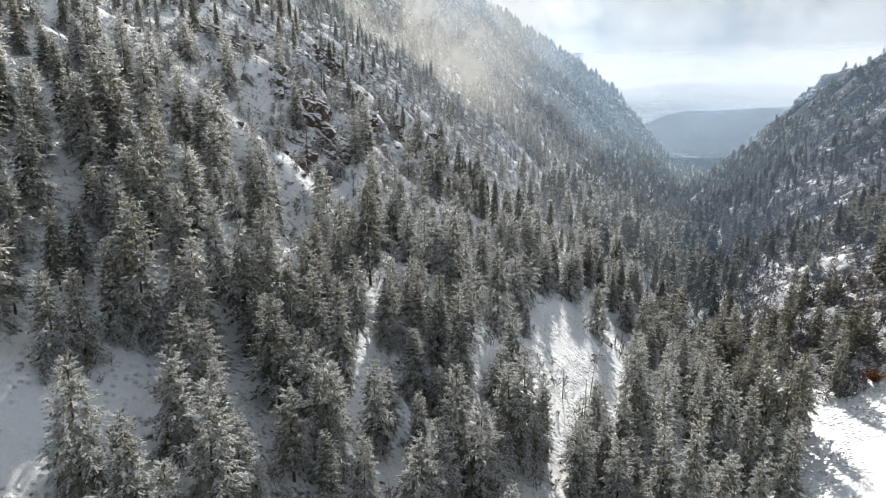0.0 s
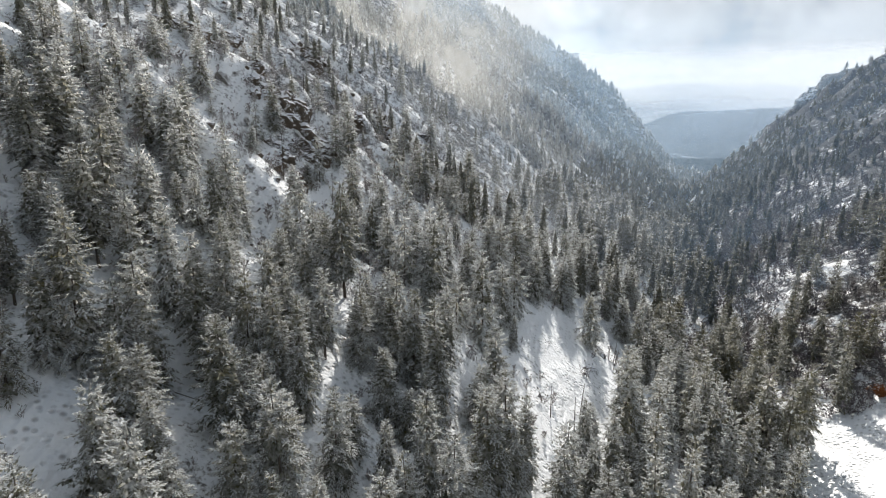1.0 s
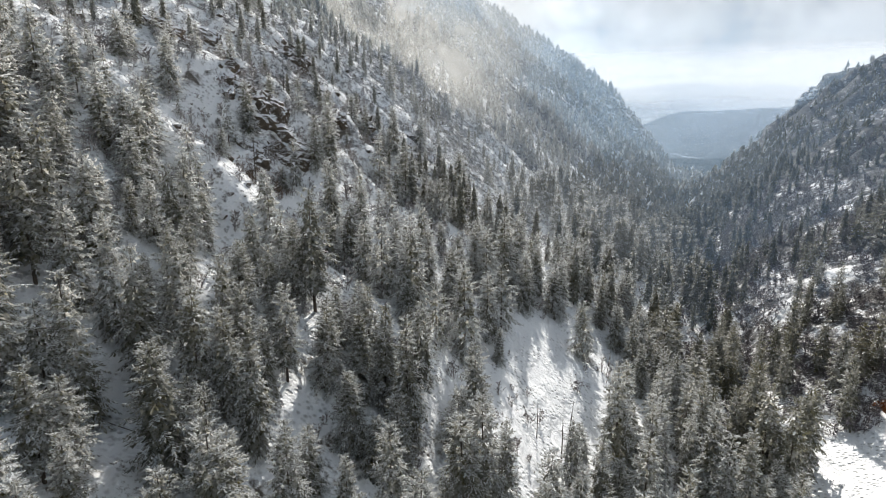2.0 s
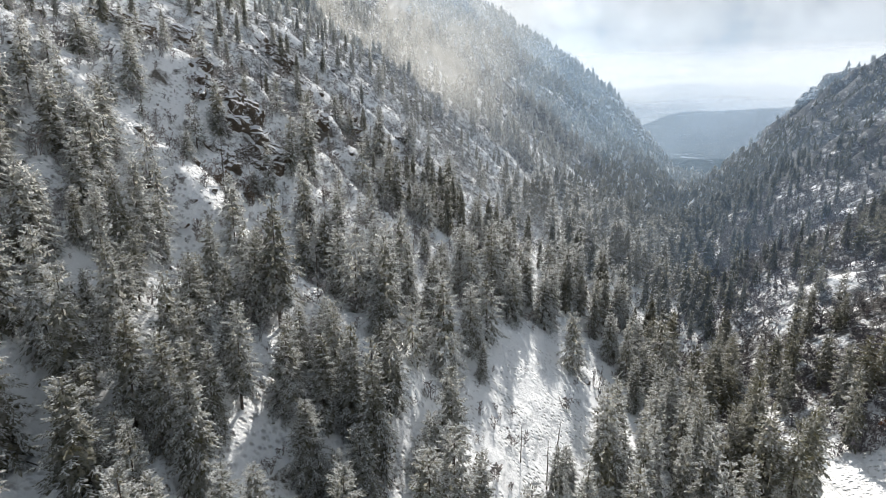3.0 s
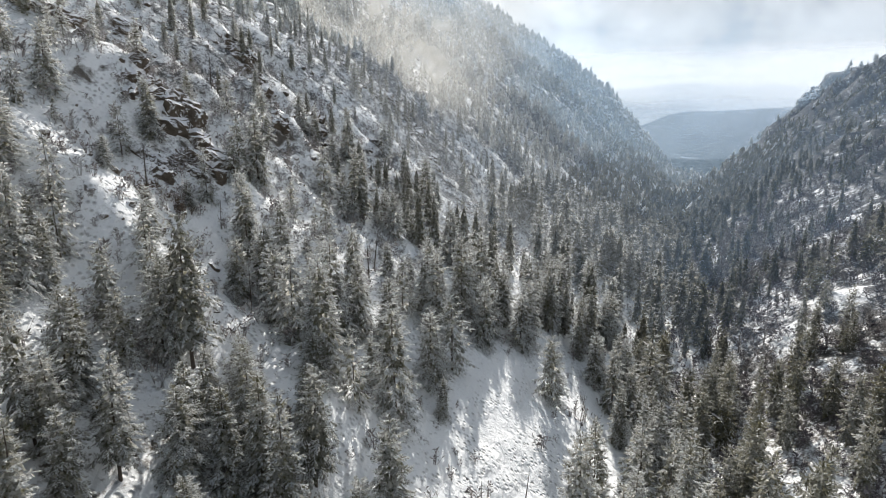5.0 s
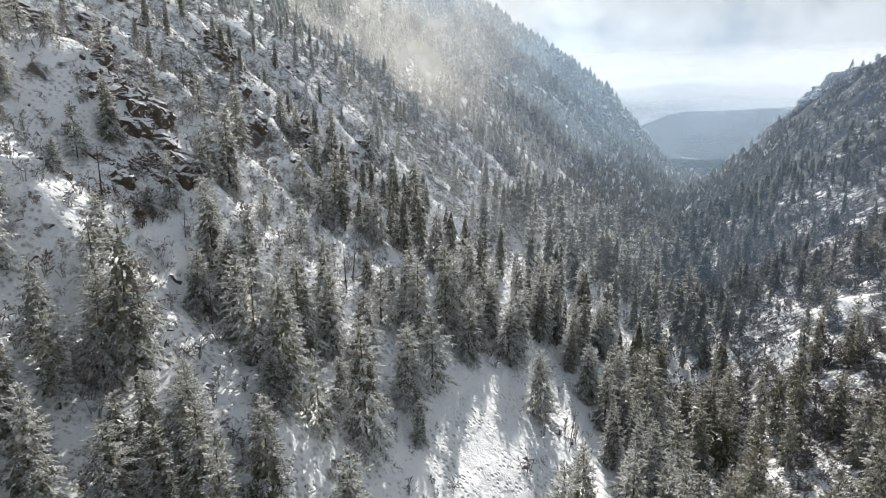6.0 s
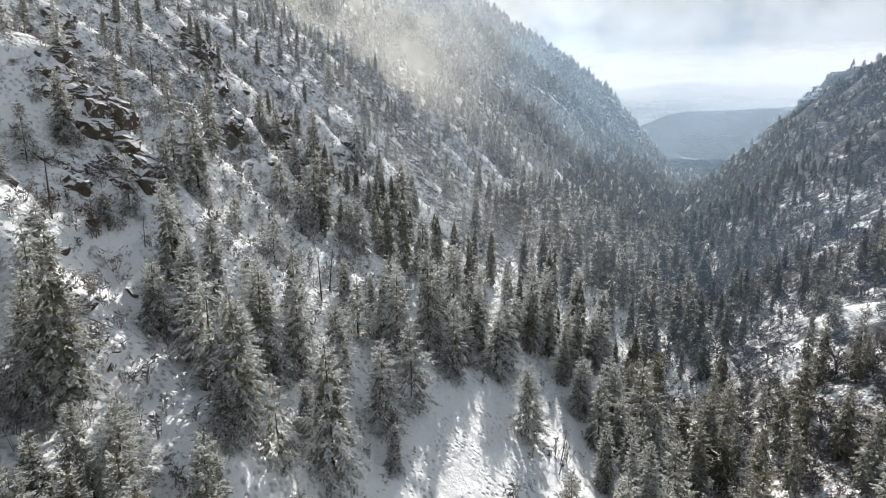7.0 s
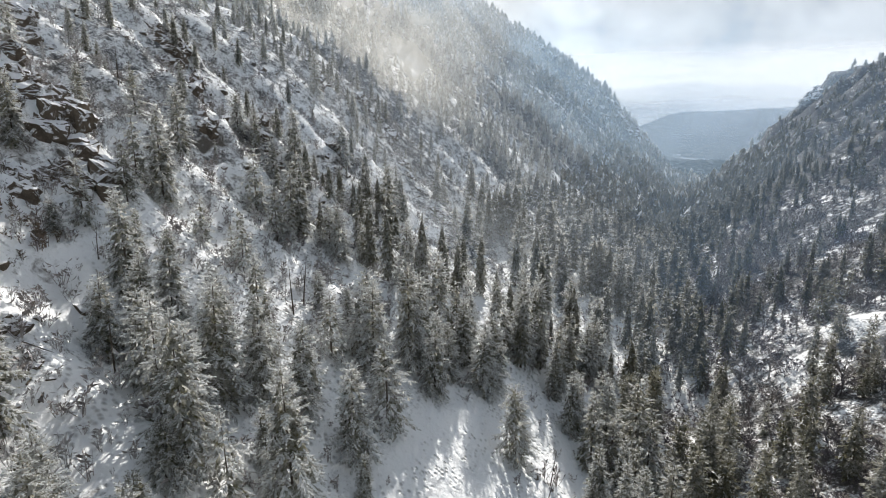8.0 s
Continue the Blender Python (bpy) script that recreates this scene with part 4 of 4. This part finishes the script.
        joined_forest("conifer_forest", label, x[use], y[use], tree_height(x[use], y[use], r), models, 2, leaf)
    x, y, r = scatter(10, 620, 1010, -350, 330, 8.4)
    d = x - axis(y)
    ok = (r.random(x.size) < density(x, y)) & ((d < 60) | (y < 800))
    joined_forest("conifer_forest", "distant frosted conifer forest on the ridges at the valley mouth", x[ok], y[ok], tree_height(x[ok], y[ok], r) * 1.15, dark_models, 3)
    # sides above the view
    x, y, r = scatter(11, 30, 330, -330, -150, 6.5)
    ok = r.random(x.size) < density(x, y)
    joined_forest("conifer_forest", "conifers thinly spread over the upper slope", x[ok], y[ok], tree_height(x[ok], y[ok], r), far_models, 4, HOAR)
    x, y, r = scatter(12, 60, 620, 130, 290, 6.0)
    ok = r.random(x.size) < density(x, y)
    joined_forest("conifer_forest", "conifers on the opposite slope with snow between them", x[ok], y[ok], tree_height(x[ok], y[ok], r), dark_models, 5, PINE_SHADED)


near_spots, fill_spots = place_near()
place_forest(near_spots, fill_spots)


# ---- rocks ----
def crag_mesh(seed, cuts=3):
    """A broken rock about 2 across: an angular hull with split faces and a rough skin."""
    rng = random.Random(seed)
    bm = bmesh.new()
    for _ in range(18):
        p = Vector((rng.uniform(-1, 1), rng.uniform(-1, 1), rng.uniform(-1, 1)))
        p /= (abs(p.x) ** 4 + abs(p.y) ** 4 + abs(p.z) ** 4) ** 0.25
        bm.verts.new(p * rng.uniform(0.78, 1.05))
    bmesh.ops.convex_hull(bm, input=bm.verts)
    bmesh.ops.delete(bm, geom=[p for p in bm.verts if not p.link_faces], context="VERTS")
    if cuts:
        bmesh.ops.subdivide_edges(bm, edges=bm.edges, cuts=cuts, use_grid_fill=True)
    bmesh.ops.triangulate(bm, faces=bm.faces)
    off = Vector((seed * 3.7, seed * 1.9, seed * 5.1))
    for v in bm.verts:
        p = v.co.copy()
        crack = noise.cell(Vector((1.6 * p.x + off.x, 1.6 * p.y + 0.5 * p.z, 1.1 * p.z))) - 0.5
        v.co = p * (1 + 0.20 * noise.fractal(p * 1.8 + off, 1.0, 2.0, 4) + (0.10 * crack if cuts else 0))
    me = bpy.data.meshes.new("crag")
    bm.to_mesh(me)
    bm.free()
    me.materials.append(ROCK)
    return me


# rock ribs on the flank: x, y of the upper end and the lower end, blocks, block size
RIBS = (
    (-34.5, 145.5, -27, 149, 9, 2.3), (-32, 142, -22.5, 143.5, 10, 2.0), (-40, 148, -33, 150, 8, 1.9), (-33.5, 133.5, -29, 134.5, 6, 1.4),
    (-30, 138.5, -24, 139.5, 6, 1.4), (-55, 172, -48, 170, 7, 2.0), (-41, 201, -34, 203.5, 8, 2.0), (-34, 203, -20, 177, 14, 1.7),
    (-24, 286, -14, 256, 12, 2.2), (-6, 287, 9, 274, 12, 2.2), (21, 245, 31, 246, 7, 1.7), (-46, 208, -35, 203, 9, 2.0), (-39.5, 147, -36, 141, 6, 1.6),
)
RIBS_RIDGE = (
    (398, 700, 420, 706, 6, 4.0), (405, 690, 428, 696, 5, 4.0), (258, 868, 284, 858, 7, 8.0), (238, 905, 262, 888, 6, 7.0),
    (150, 905, 185, 900, 6, 7.0), (120, 790, 150, 780, 5, 6.0), (330, 560, 350, 570, 5, 4.0), (200, 800, 225, 790, 5, 6.0),
    (286, 925, 304, 920, 6, 7.0), (300, 935, 316, 930, 5, 6.0),
)
RIBS_FAR = (
    (-19.5, 113.5, -17.5, 112, 4, 1.0), (-16.5, 111, -14.5, 109.5, 4, 0.8), (-25.9, 72.3, -24.9, 71.6, 2, 0.9),
    (-63, 156, -54, 154, 9, 2.2), (-54, 153, -48, 151, 6, 1.8), (-65, 114, -59, 110, 5, 1.7), (-36, 126, -33, 124, 3, 0.9),
    (101, 191, 94, 187, 8, 1.3), (108, 190, 103, 187, 5, 1.1), (40, 142, 46, 136, 6, 0.8),
    (-18, 200, -10, 190, 6, 1.5), (12, 258, 20, 248, 6, 1.6), (-33, 236, -25, 228, 6, 1.8), (-8, 226, -1, 218, 5, 1.5),
)


def place_ribs():
    """Ledges of long broken blocks that dip with the slope, one row behind and above the other."""
    shapes = [crag_mesh(i) for i in range(8)]
    rng = random.Random(12)
    for x0, y0, x1, y1, count, size in RIBS + RIBS_FAR + RIBS_RIDGE:
        base = new("rock_outcrop")
        mx, my = (x0 + x1) / 2, (y0 + y1) / 2
        base.location = (mx, my, ground_at(mx, my))
        tagged(base, "dark craggy rock rib with snow on its ledges" if size > 1.35 else "snow-capped dark boulders half buried in snow", "rock", "outcrops on the slopes")
        run = math.hypot(x1 - x0, y1 - y0)
        bear = math.degrees(math.atan2(y1 - y0, x1 - x0))
        dip = math.degrees(math.atan2(ground_at(x0, y0) - ground_at(x1, y1), run))
        for i in range(round(count * 1.7)):
            q, row = rng.uniform(0, 1), rng.choice((-0.9, -0.3, 0.3, 0.9))
            x = x0 + (x1 - x0) * q - (y1 - y0) / run * row * size
            y = y0 + (y1 - y0) * q + (x1 - x0) / run * row * size
            big = rng.uniform(0.45, 1.20)
            a, b, c = big * size * rng.uniform(0.9, 1.5), big * size * rng.uniform(0.65, 1.0), big * size * rng.uniform(0.75, 1.2)
            ob = new("block", shapes[rng.randrange(8)])
            ob.parent = base
            ob.matrix_basis = Matrix.Translation(-base.location) @ pose(x, y, ground_at(x, y) - 0.15 * c, rng.uniform(-12, 12), 0.55 * dip + rng.uniform(-12, 12), bear + rng.uniform(-35, 35)) @ Matrix.Diagonal((a, b, c, 1))


def place_stones():
    """Small stones past counting on the rocky flank and the far bank."""
    models = []
    for i in range(6):
        me = crag_mesh(50 + i, 0)
        v = np.array([p.co[:] for p in me.vertices])
        f = np.array([q.vertices[:] for q in me.polygons])
        models.append((v, f))
        bpy.data.meshes.remove(me)
    x, y, r = scatter(22, 95, 320, -150, -60, 3.4)
    keep = r.random(x.size) < 0.34 + 0.8 * lumps_at(x, y, 24, 44, 3)
    x, y = x[keep], y[keep]
    x2, y2, r2 = scatter(23, 160, 300, 14, 80, 5)
    keep = r2.random(x2.size) < 0.16 + 0.5 * lumps_at(x2, y2, 22, 45, 2)
    x, y = np.concatenate([x, x2[keep]]), np.concatenate([y, y2[keep]])
    size = r.uniform(0.2, 1.0, x.size) ** 2 * 1.5 + 0.3
    vs, fs, base = [], [], 0
    for a, b, big, ground_z in zip(x, y, size, height(x, y)):
        v, f = models[r.integers(0, 6)]
        v = v * big * r.uniform((0.5, 0.4, 0.35), (0.95, 0.7, 0.7))
        t = r.uniform(0, 6.28)
        c, q = math.cos(t), math.sin(t)
        vs.append(np.stack([v[:, 0] * c - v[:, 1] * q + a, v[:, 0] * q + v[:, 1] * c + b, v[:, 2] + ground_z - 0.18 * big], 1))
        fs.append(f + base)
        base += len(v)
    fs = np.concatenate(fs)
    ob = new("scattered_stones", mesh_from("scattered_stones", np.concatenate(vs), fs, [ROCK]))
    tagged(ob, "dark stones poking out of the snow", "stones", kind="stuff")


place_ribs()
place_stones()


# ---- bare shrubs, bare trees, dead wood ----
def gather(pieces):
    vs, fs = [], []
    for v, f in pieces:
        b = len(vs)
        vs += list(v)
        fs += [tuple(i + b for i in q) for q in f]
    return np.array(vs), np.array(fs)


def shrub_arrays(seed, stems, spread_out):
    """A leafless shrub one metre tall: stems and a haze of thin flat twig ends."""
    rng = np.random.default_rng(seed)
    out = []
    for _ in range(stems):
        az, lean = rng.uniform(0, 6.283), rng.uniform(0.1, 1) * spread_out
        tip = np.array([math.cos(az) * lean, math.sin(az) * lean, rng.uniform(0.5, 1.0)])
        root = np.array([math.cos(az), math.sin(az), 0]) * rng.uniform(0, 0.15)
        out.append(stick(root, tip, 0.015, 0))
        for _ in range(6):
            p = root + (tip - root) * rng.uniform(0.25, 0.95)
            go = np.array([rng.uniform(-1, 1), rng.uniform(-1, 1), rng.uniform(-0.1, 1.1)]) * rng.uniform(0.12, 0.28)
            off = np.cross(go, rng.uniform(-1, 1, 3)) * 0.32
            out.append(([p - off * 0.4, p + go * 0.5 + off, p + go], [(0, 1, 2)]))
    return gather(out)


def bare_tree_arrays(seed):
    """A leafless broad-leaved tree of height one: forking limbs and a round haze of twigs."""
    rng = np.random.default_rng(seed)
    out = [stick((0, 0, -0.02), (0.01, 0, 0.5), 0.02, 0.010, 5)]
    for _ in range(14):
        z = rng.uniform(0.14, 0.52)
        az = rng.uniform(0, 6.283)
        ln = rng.uniform(0.25, 0.50)
        e = np.array([math.cos(az) * ln * 0.75, math.sin(az) * ln * 0.75, min(z + ln * 0.8, 1.0)])
        p = np.array([0, 0, z])
        out.append(stick(p, e, 0.010, 0))
        for _ in range(11):
            b = p + (e - p) * rng.uniform(0.3, 1.05)
            go = np.array([rng.uniform(-1, 1), rng.uniform(-1, 1), rng.uniform(-0.2, 1.2)]) * rng.uniform(0.07, 0.15)
            off = np.cross(go, rng.uniform(-1, 1, 3)) * 0.16
            out.append(([b - off * 0.4, b + go * 0.5 + off, b + go], [(0, 1, 2)]))
    return gather(out)


def joined_bushes(name, label, x, y, tall, models, mat, seed, category="shrubs"):
    rng = np.random.default_rng(seed)
    z = height(x, y) - 0.05
    pick = rng.integers(0, len(models), x.size)
    vs, fs, base = [], [], 0
    for k, (v, f) in enumerate(models):
        sel = np.where(pick == k)[0]
        if not len(sel):
            continue
        turn, wide = rng.uniform(0, 6.283, sel.size), tall[sel] * rng.uniform(0.8, 1.3, sel.size)
        c, s = np.cos(turn)[:, None], np.sin(turn)[:, None]
        px = (v[None, :, 0] * c - v[None, :, 1] * s) * wide[:, None] + x[sel][:, None]
        py = (v[None, :, 0] * s + v[None, :, 1] * c) * wide[:, None] + y[sel][:, None]
        vs.append(np.stack([px, py, v[None, :, 2] * tall[sel][:, None] + z[sel][:, None]], -1).reshape(-1, 3))
        fs.append((f[None] + (np.arange(sel.size) * len(v))[:, None, None] + base).reshape(-1, 3))
        base += sel.size * len(v)
    ob = new(name, mesh_from(name, np.concatenate(vs), np.concatenate(fs), [mat]))
    return tagged(ob, label, category, kind="stuff")


def place_shrubs():
    shrubs = [shrub_arrays(70 + i, 8, 0.55) for i in range(5)]
    bare = [bare_tree_arrays(80 + i) for i in range(4)]
    # thickets on the open parts of the slope
    x, y, r = scatter(31, 45, 230, -115, 10, 3.1)
    ok = r.random(x.size) < 0.30 + 0.35 * step(88, 110, y) * step(35, 60, axis(y) - x) + 0.9 * np.clip(lumps_at(x, y, 18, 51, 3), 0, 1)
    main = ((x - 30) / 9) ** 2 + ((y - 126) / 20) ** 2 < 1
    ok &= ~(main & (r.random(x.size) < 0.85))
    joined_bushes("bare_shrubs", "leafless frosted shrubs standing out of the snow", x[ok], y[ok], 0.8 + 2.9 * r.random(ok.sum()) ** 1.6, shrubs, TWIGS, 1)
    x, y, r = scatter(34, 95, 330, -150, -50, 2.7)
    ok = r.random(x.size) < 0.78 + 0.8 * lumps_at(x, y, 22, 54, 3)
    joined_bushes("bare_shrubs", "pale frosted brush between the rocks of the upper slope", x[ok], y[ok], r.uniform(0.9, 1.0, ok.sum()) * (0.8 + 3.6 * r.random(ok.sum()) ** 1.7), shrubs, FROSTED, 4)
    x, y, r = scatter(32, 80, 300, 8, 80, 3.0)
    ok = (r.random(x.size) < 0.42 + 0.8 * lumps_at(x, y, 20, 52, 3)) & ~openness(x, y)
    joined_bushes("bare_shrubs", "grey-brown leafless thicket along the creek", x[ok], y[ok], r.uniform(1.0, 3.0, ok.sum()), shrubs, TWIGS, 2)
    x, y, r = scatter(35, 110, 350, 0, 125, 2.7)
    ok = (r.random(x.size) < 0.66 + 0.9 * lumps_at(x, y, 16, 55, 3)) & ~(openness(x, y) & ((y < 150) | (r.random(x.size) < 0.4)))
    joined_bushes("bare_shrubs", "purple-grey leafless scrub covering the creek flat", x[ok], y[ok], r.uniform(1.4, 4.2, ok.sum()), shrubs, SCRUB, 5)
    # bare broad-leaved trees on the valley floor
    x, y, r = scatter(33, 150, 340, -34, 75, 5.0)
    ok = (r.random(x.size) < 0.20 + 0.9 * lumps_at(x, y, 36, 53, 2)) & ~openness(x, y)
    joined_bushes("bare_trees", "leafless brown broad-leaved trees on the valley floor", x[ok], y[ok], r.uniform(5, 10, ok.sum()), bare, BARE, 3, "trees")
    # brown thicket at the foot of the clearing, purple-grey scrub behind the lower one
    x, y, r = scatter(36, 76, 100, -58, -26, 1.7)
    ok = ((x - 16.5) / 4.5) ** 2 + ((y - 87) / 8) ** 2 < r.uniform(0.5, 1.0, x.size)
    joined_bushes("bare_shrubs", "brown leafless thicket at the foot of the snowy clearing", x[ok], y[ok], r.uniform(1.6, 4.0, ok.sum()), shrubs, BROWN, 6)
    x, y, r = scatter(37, 112, 150, 30, 56, 2.0)
    ok = ~openness(x, y) & (r.random(x.size) < 0.7)
    joined_bushes("bare_shrubs", "dense purple-grey scrub behind the lower clearing", x[ok], y[ok], r.uniform(1.5, 3.6, ok.sum()), shrubs, SCRUB, 7)
    x, y, r = scatter(38, 118, 134, -88, -70, 1.8)
    ok = ((x + 27) / 5) ** 2 + ((y - 127) / 5) ** 2 < r.uniform(0.4, 1.0, x.size)
    joined_bushes("bare_shrubs", "dark leafless bushes below the rock rib", x[ok], y[ok], r.uniform(1.5, 3.4, ok.sum()), shrubs, BROWN, 8)
    bush = new("rust_bush", mesh_from("rust_bush", *shrub_arrays(90, 60, 0.9), [RUST]))
    bush.matrix_basis = pose(90.5, 115.5, ground_at(90.5, 115.5)) @ Matrix.Diagonal((3.4, 3.0, 2.6, 1))
    tagged(bush, "rust-red leafless bush at the edge of the snowy clearing", "bush")


# standing dead trunks: x, y, height, lean in degrees, bearing of the lean
SNAGS = ((-28, 124.5, 9, 2, 0), (28.7, 107, 7.5, 4, 90), (44, 139, 6, 14, 40), (26, 99.5, 8, 2, 0), (3.3, 142, 8, 3, 200), (43, 135.5, 5, 16, 60),
         (-20, 132, 5, 3, 90), (-10.8, 116.7, 7, 1, 0), (-32.7, 167, 7, 2, 10), (22.3, 102, 6, 2, 0), (-41, 58, 7, 1, 0), (3.7, 147, 8, 6, 90))
# fallen trunks: x, y, length, bearing
LOGS = ((-14.5, 108.2, 7, 350), (-12.7, 107, 8, 345), (-16, 111, 5, 60), (-30, 61.4, 6, 115), (6.8, 137, 4, 95), (-13, 109, 6, 20), (-9, 156.5, 4, 60), (-27, 68, 4, 100), (-17, 112, 5, 55))


def dead_trunk_arrays(seed, branchy=True):
    rng = np.random.default_rng(seed)
    out = [stick((0, 0, -0.05), (0.004, 0, 0.5), 0.016, 0.011, 6), stick((0.004, 0, 0.5), (0, 0.01, 1.0), 0.011, 0.003, 6)]
    for _ in range(16 if branchy else 5):
        z, az, ln = rng.uniform(0.3, 0.95), rng.uniform(0, 6.283), rng.uniform(0.04, 0.13)
        out.append(stick((0, 0, z), (math.cos(az) * ln, math.sin(az) * ln, z - rng.uniform(-0.01, 0.05)), 0.004, 0.0015))
    return gather(out)


def place_dead_wood():
    stands = [mesh_from("dead_trunk", *dead_trunk_arrays(i), [DEADWOOD]) for i in range(3)]
    downs = [mesh_from("fallen_trunk", *dead_trunk_arrays(20 + i, False), [DEADWOOD]) for i in range(2)]
    for i, (x, y, h, lean, bear) in enumerate(SNAGS):
        ob = new("dead_tree", stands[i % 3])
        ob.matrix_basis = pose(x, y, ground_at(x, y), 0, 0, -bear) @ pose(0, 0, 0, -lean) @ Matrix.Diagonal((h, h, h, 1))
        tagged(ob, "grey dead standing trunk with broken twigs" if lean < 10 else "leaning broken dead trunk on the snow slope", "dead tree", "dead trunks")
    for i, (x, y, ln, bear) in enumerate(LOGS):
        a = radians(bear)
        z0, z1 = ground_at(x, y), ground_at(x + math.sin(a) * ln, y + math.cos(a) * ln)
        ob = new("fallen_log", downs[i % 2])
        ob.matrix_basis = pose(x, y, z0 + 0.2, 0, 0, -bear) @ pose(0, 0, 0, -90 + math.degrees(math.atan2(z1 - z0, ln))) @ Matrix.Diagonal((ln, ln, ln, 1))
        tagged(ob, "dark fallen trunk lying across the snow", "log", "fallen trunks")


place_shrubs()
place_dead_wood()


# ---- mist: thin sheets hanging in the valley and along the slope, some tinted to stand in for haze ----
def mist_sheet(x, y, z, wide, tall, turn, mat, label, dip=0):
    bm = bmesh.new()
    bmesh.ops.create_grid(bm, x_segments=24, y_segments=12, size=0.5)
    for v in bm.verts:
        u, w = v.co.x, v.co.y
        v.co = Vector((u * wide, 0.06 * min(wide, tall) * noise.noise(Vector((u * 3 + x, w * 2, 0.3))), w * tall))
    me = bpy.data.meshes.new("mist")
    bm.to_mesh(me)
    bm.free()
    me.materials.append(mat)
    for p in me.polygons:
        p.use_smooth = True
    ob = new("mist", me)
    ob.matrix_basis = pose(x, y, z, 0, dip, turn)
    return tagged(ob, label, "mist", kind="structure")


# flat sheets carry the blue of distance haze in their tint
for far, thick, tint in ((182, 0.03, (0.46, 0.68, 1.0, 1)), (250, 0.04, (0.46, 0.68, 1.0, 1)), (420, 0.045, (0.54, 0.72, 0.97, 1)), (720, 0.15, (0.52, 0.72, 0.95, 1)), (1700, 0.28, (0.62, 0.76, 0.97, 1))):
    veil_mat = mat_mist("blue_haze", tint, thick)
    mist_sheet(float(axis(far)), far, 60 + 0.02 * far, 1.3 * far + 200, 320 + 0.1 * far, -20, veil_mat, "blue-tinted sheet standing in for winter haze across the valley")
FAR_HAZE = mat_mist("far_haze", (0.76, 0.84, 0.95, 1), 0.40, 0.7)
mist_sheet(1500, 3560, 40, 3600, 640, -24, FAR_HAZE, "pale blue sheet standing in for haze between the far hills")
WISP, WISP_THIN = mat_mist("sunlit_mist", (1.0, 0.98, 0.91, 1), 0.60, 0.1), mat_mist("thin_sunlit_mist", (0.50, 0.74, 1.0, 1), 0.24, 0.25)
mist_sheet(-16, 318, 122, 170, 150, -10, WISP, "sunlit mist drifting off the wooded slope")
mist_sheet(95, 560, 112, 340, 190, -14, WISP_THIN, "thin sunlit mist trailing over the wooded ridge", 18)
SLOPE_HAZE = mat_mist("slope_haze", (0.90, 0.95, 1.0, 1), 0.11, 0.4)
mist_sheet(-20, 232, 36, 230, 105, -8, SLOPE_HAZE, "faint pale sheet standing in for sunlit haze over the upper wooded slope")
CLOUD = mat_mist("low_cloud", (0.70, 0.71, 0.72, 1), 0.9, 0.6, 1.0, 0.25)
mist_sheet(1450, 3050, 190, 3600, 330, -24, CLOUD, "low grey-white cloud lying on the far mountains")
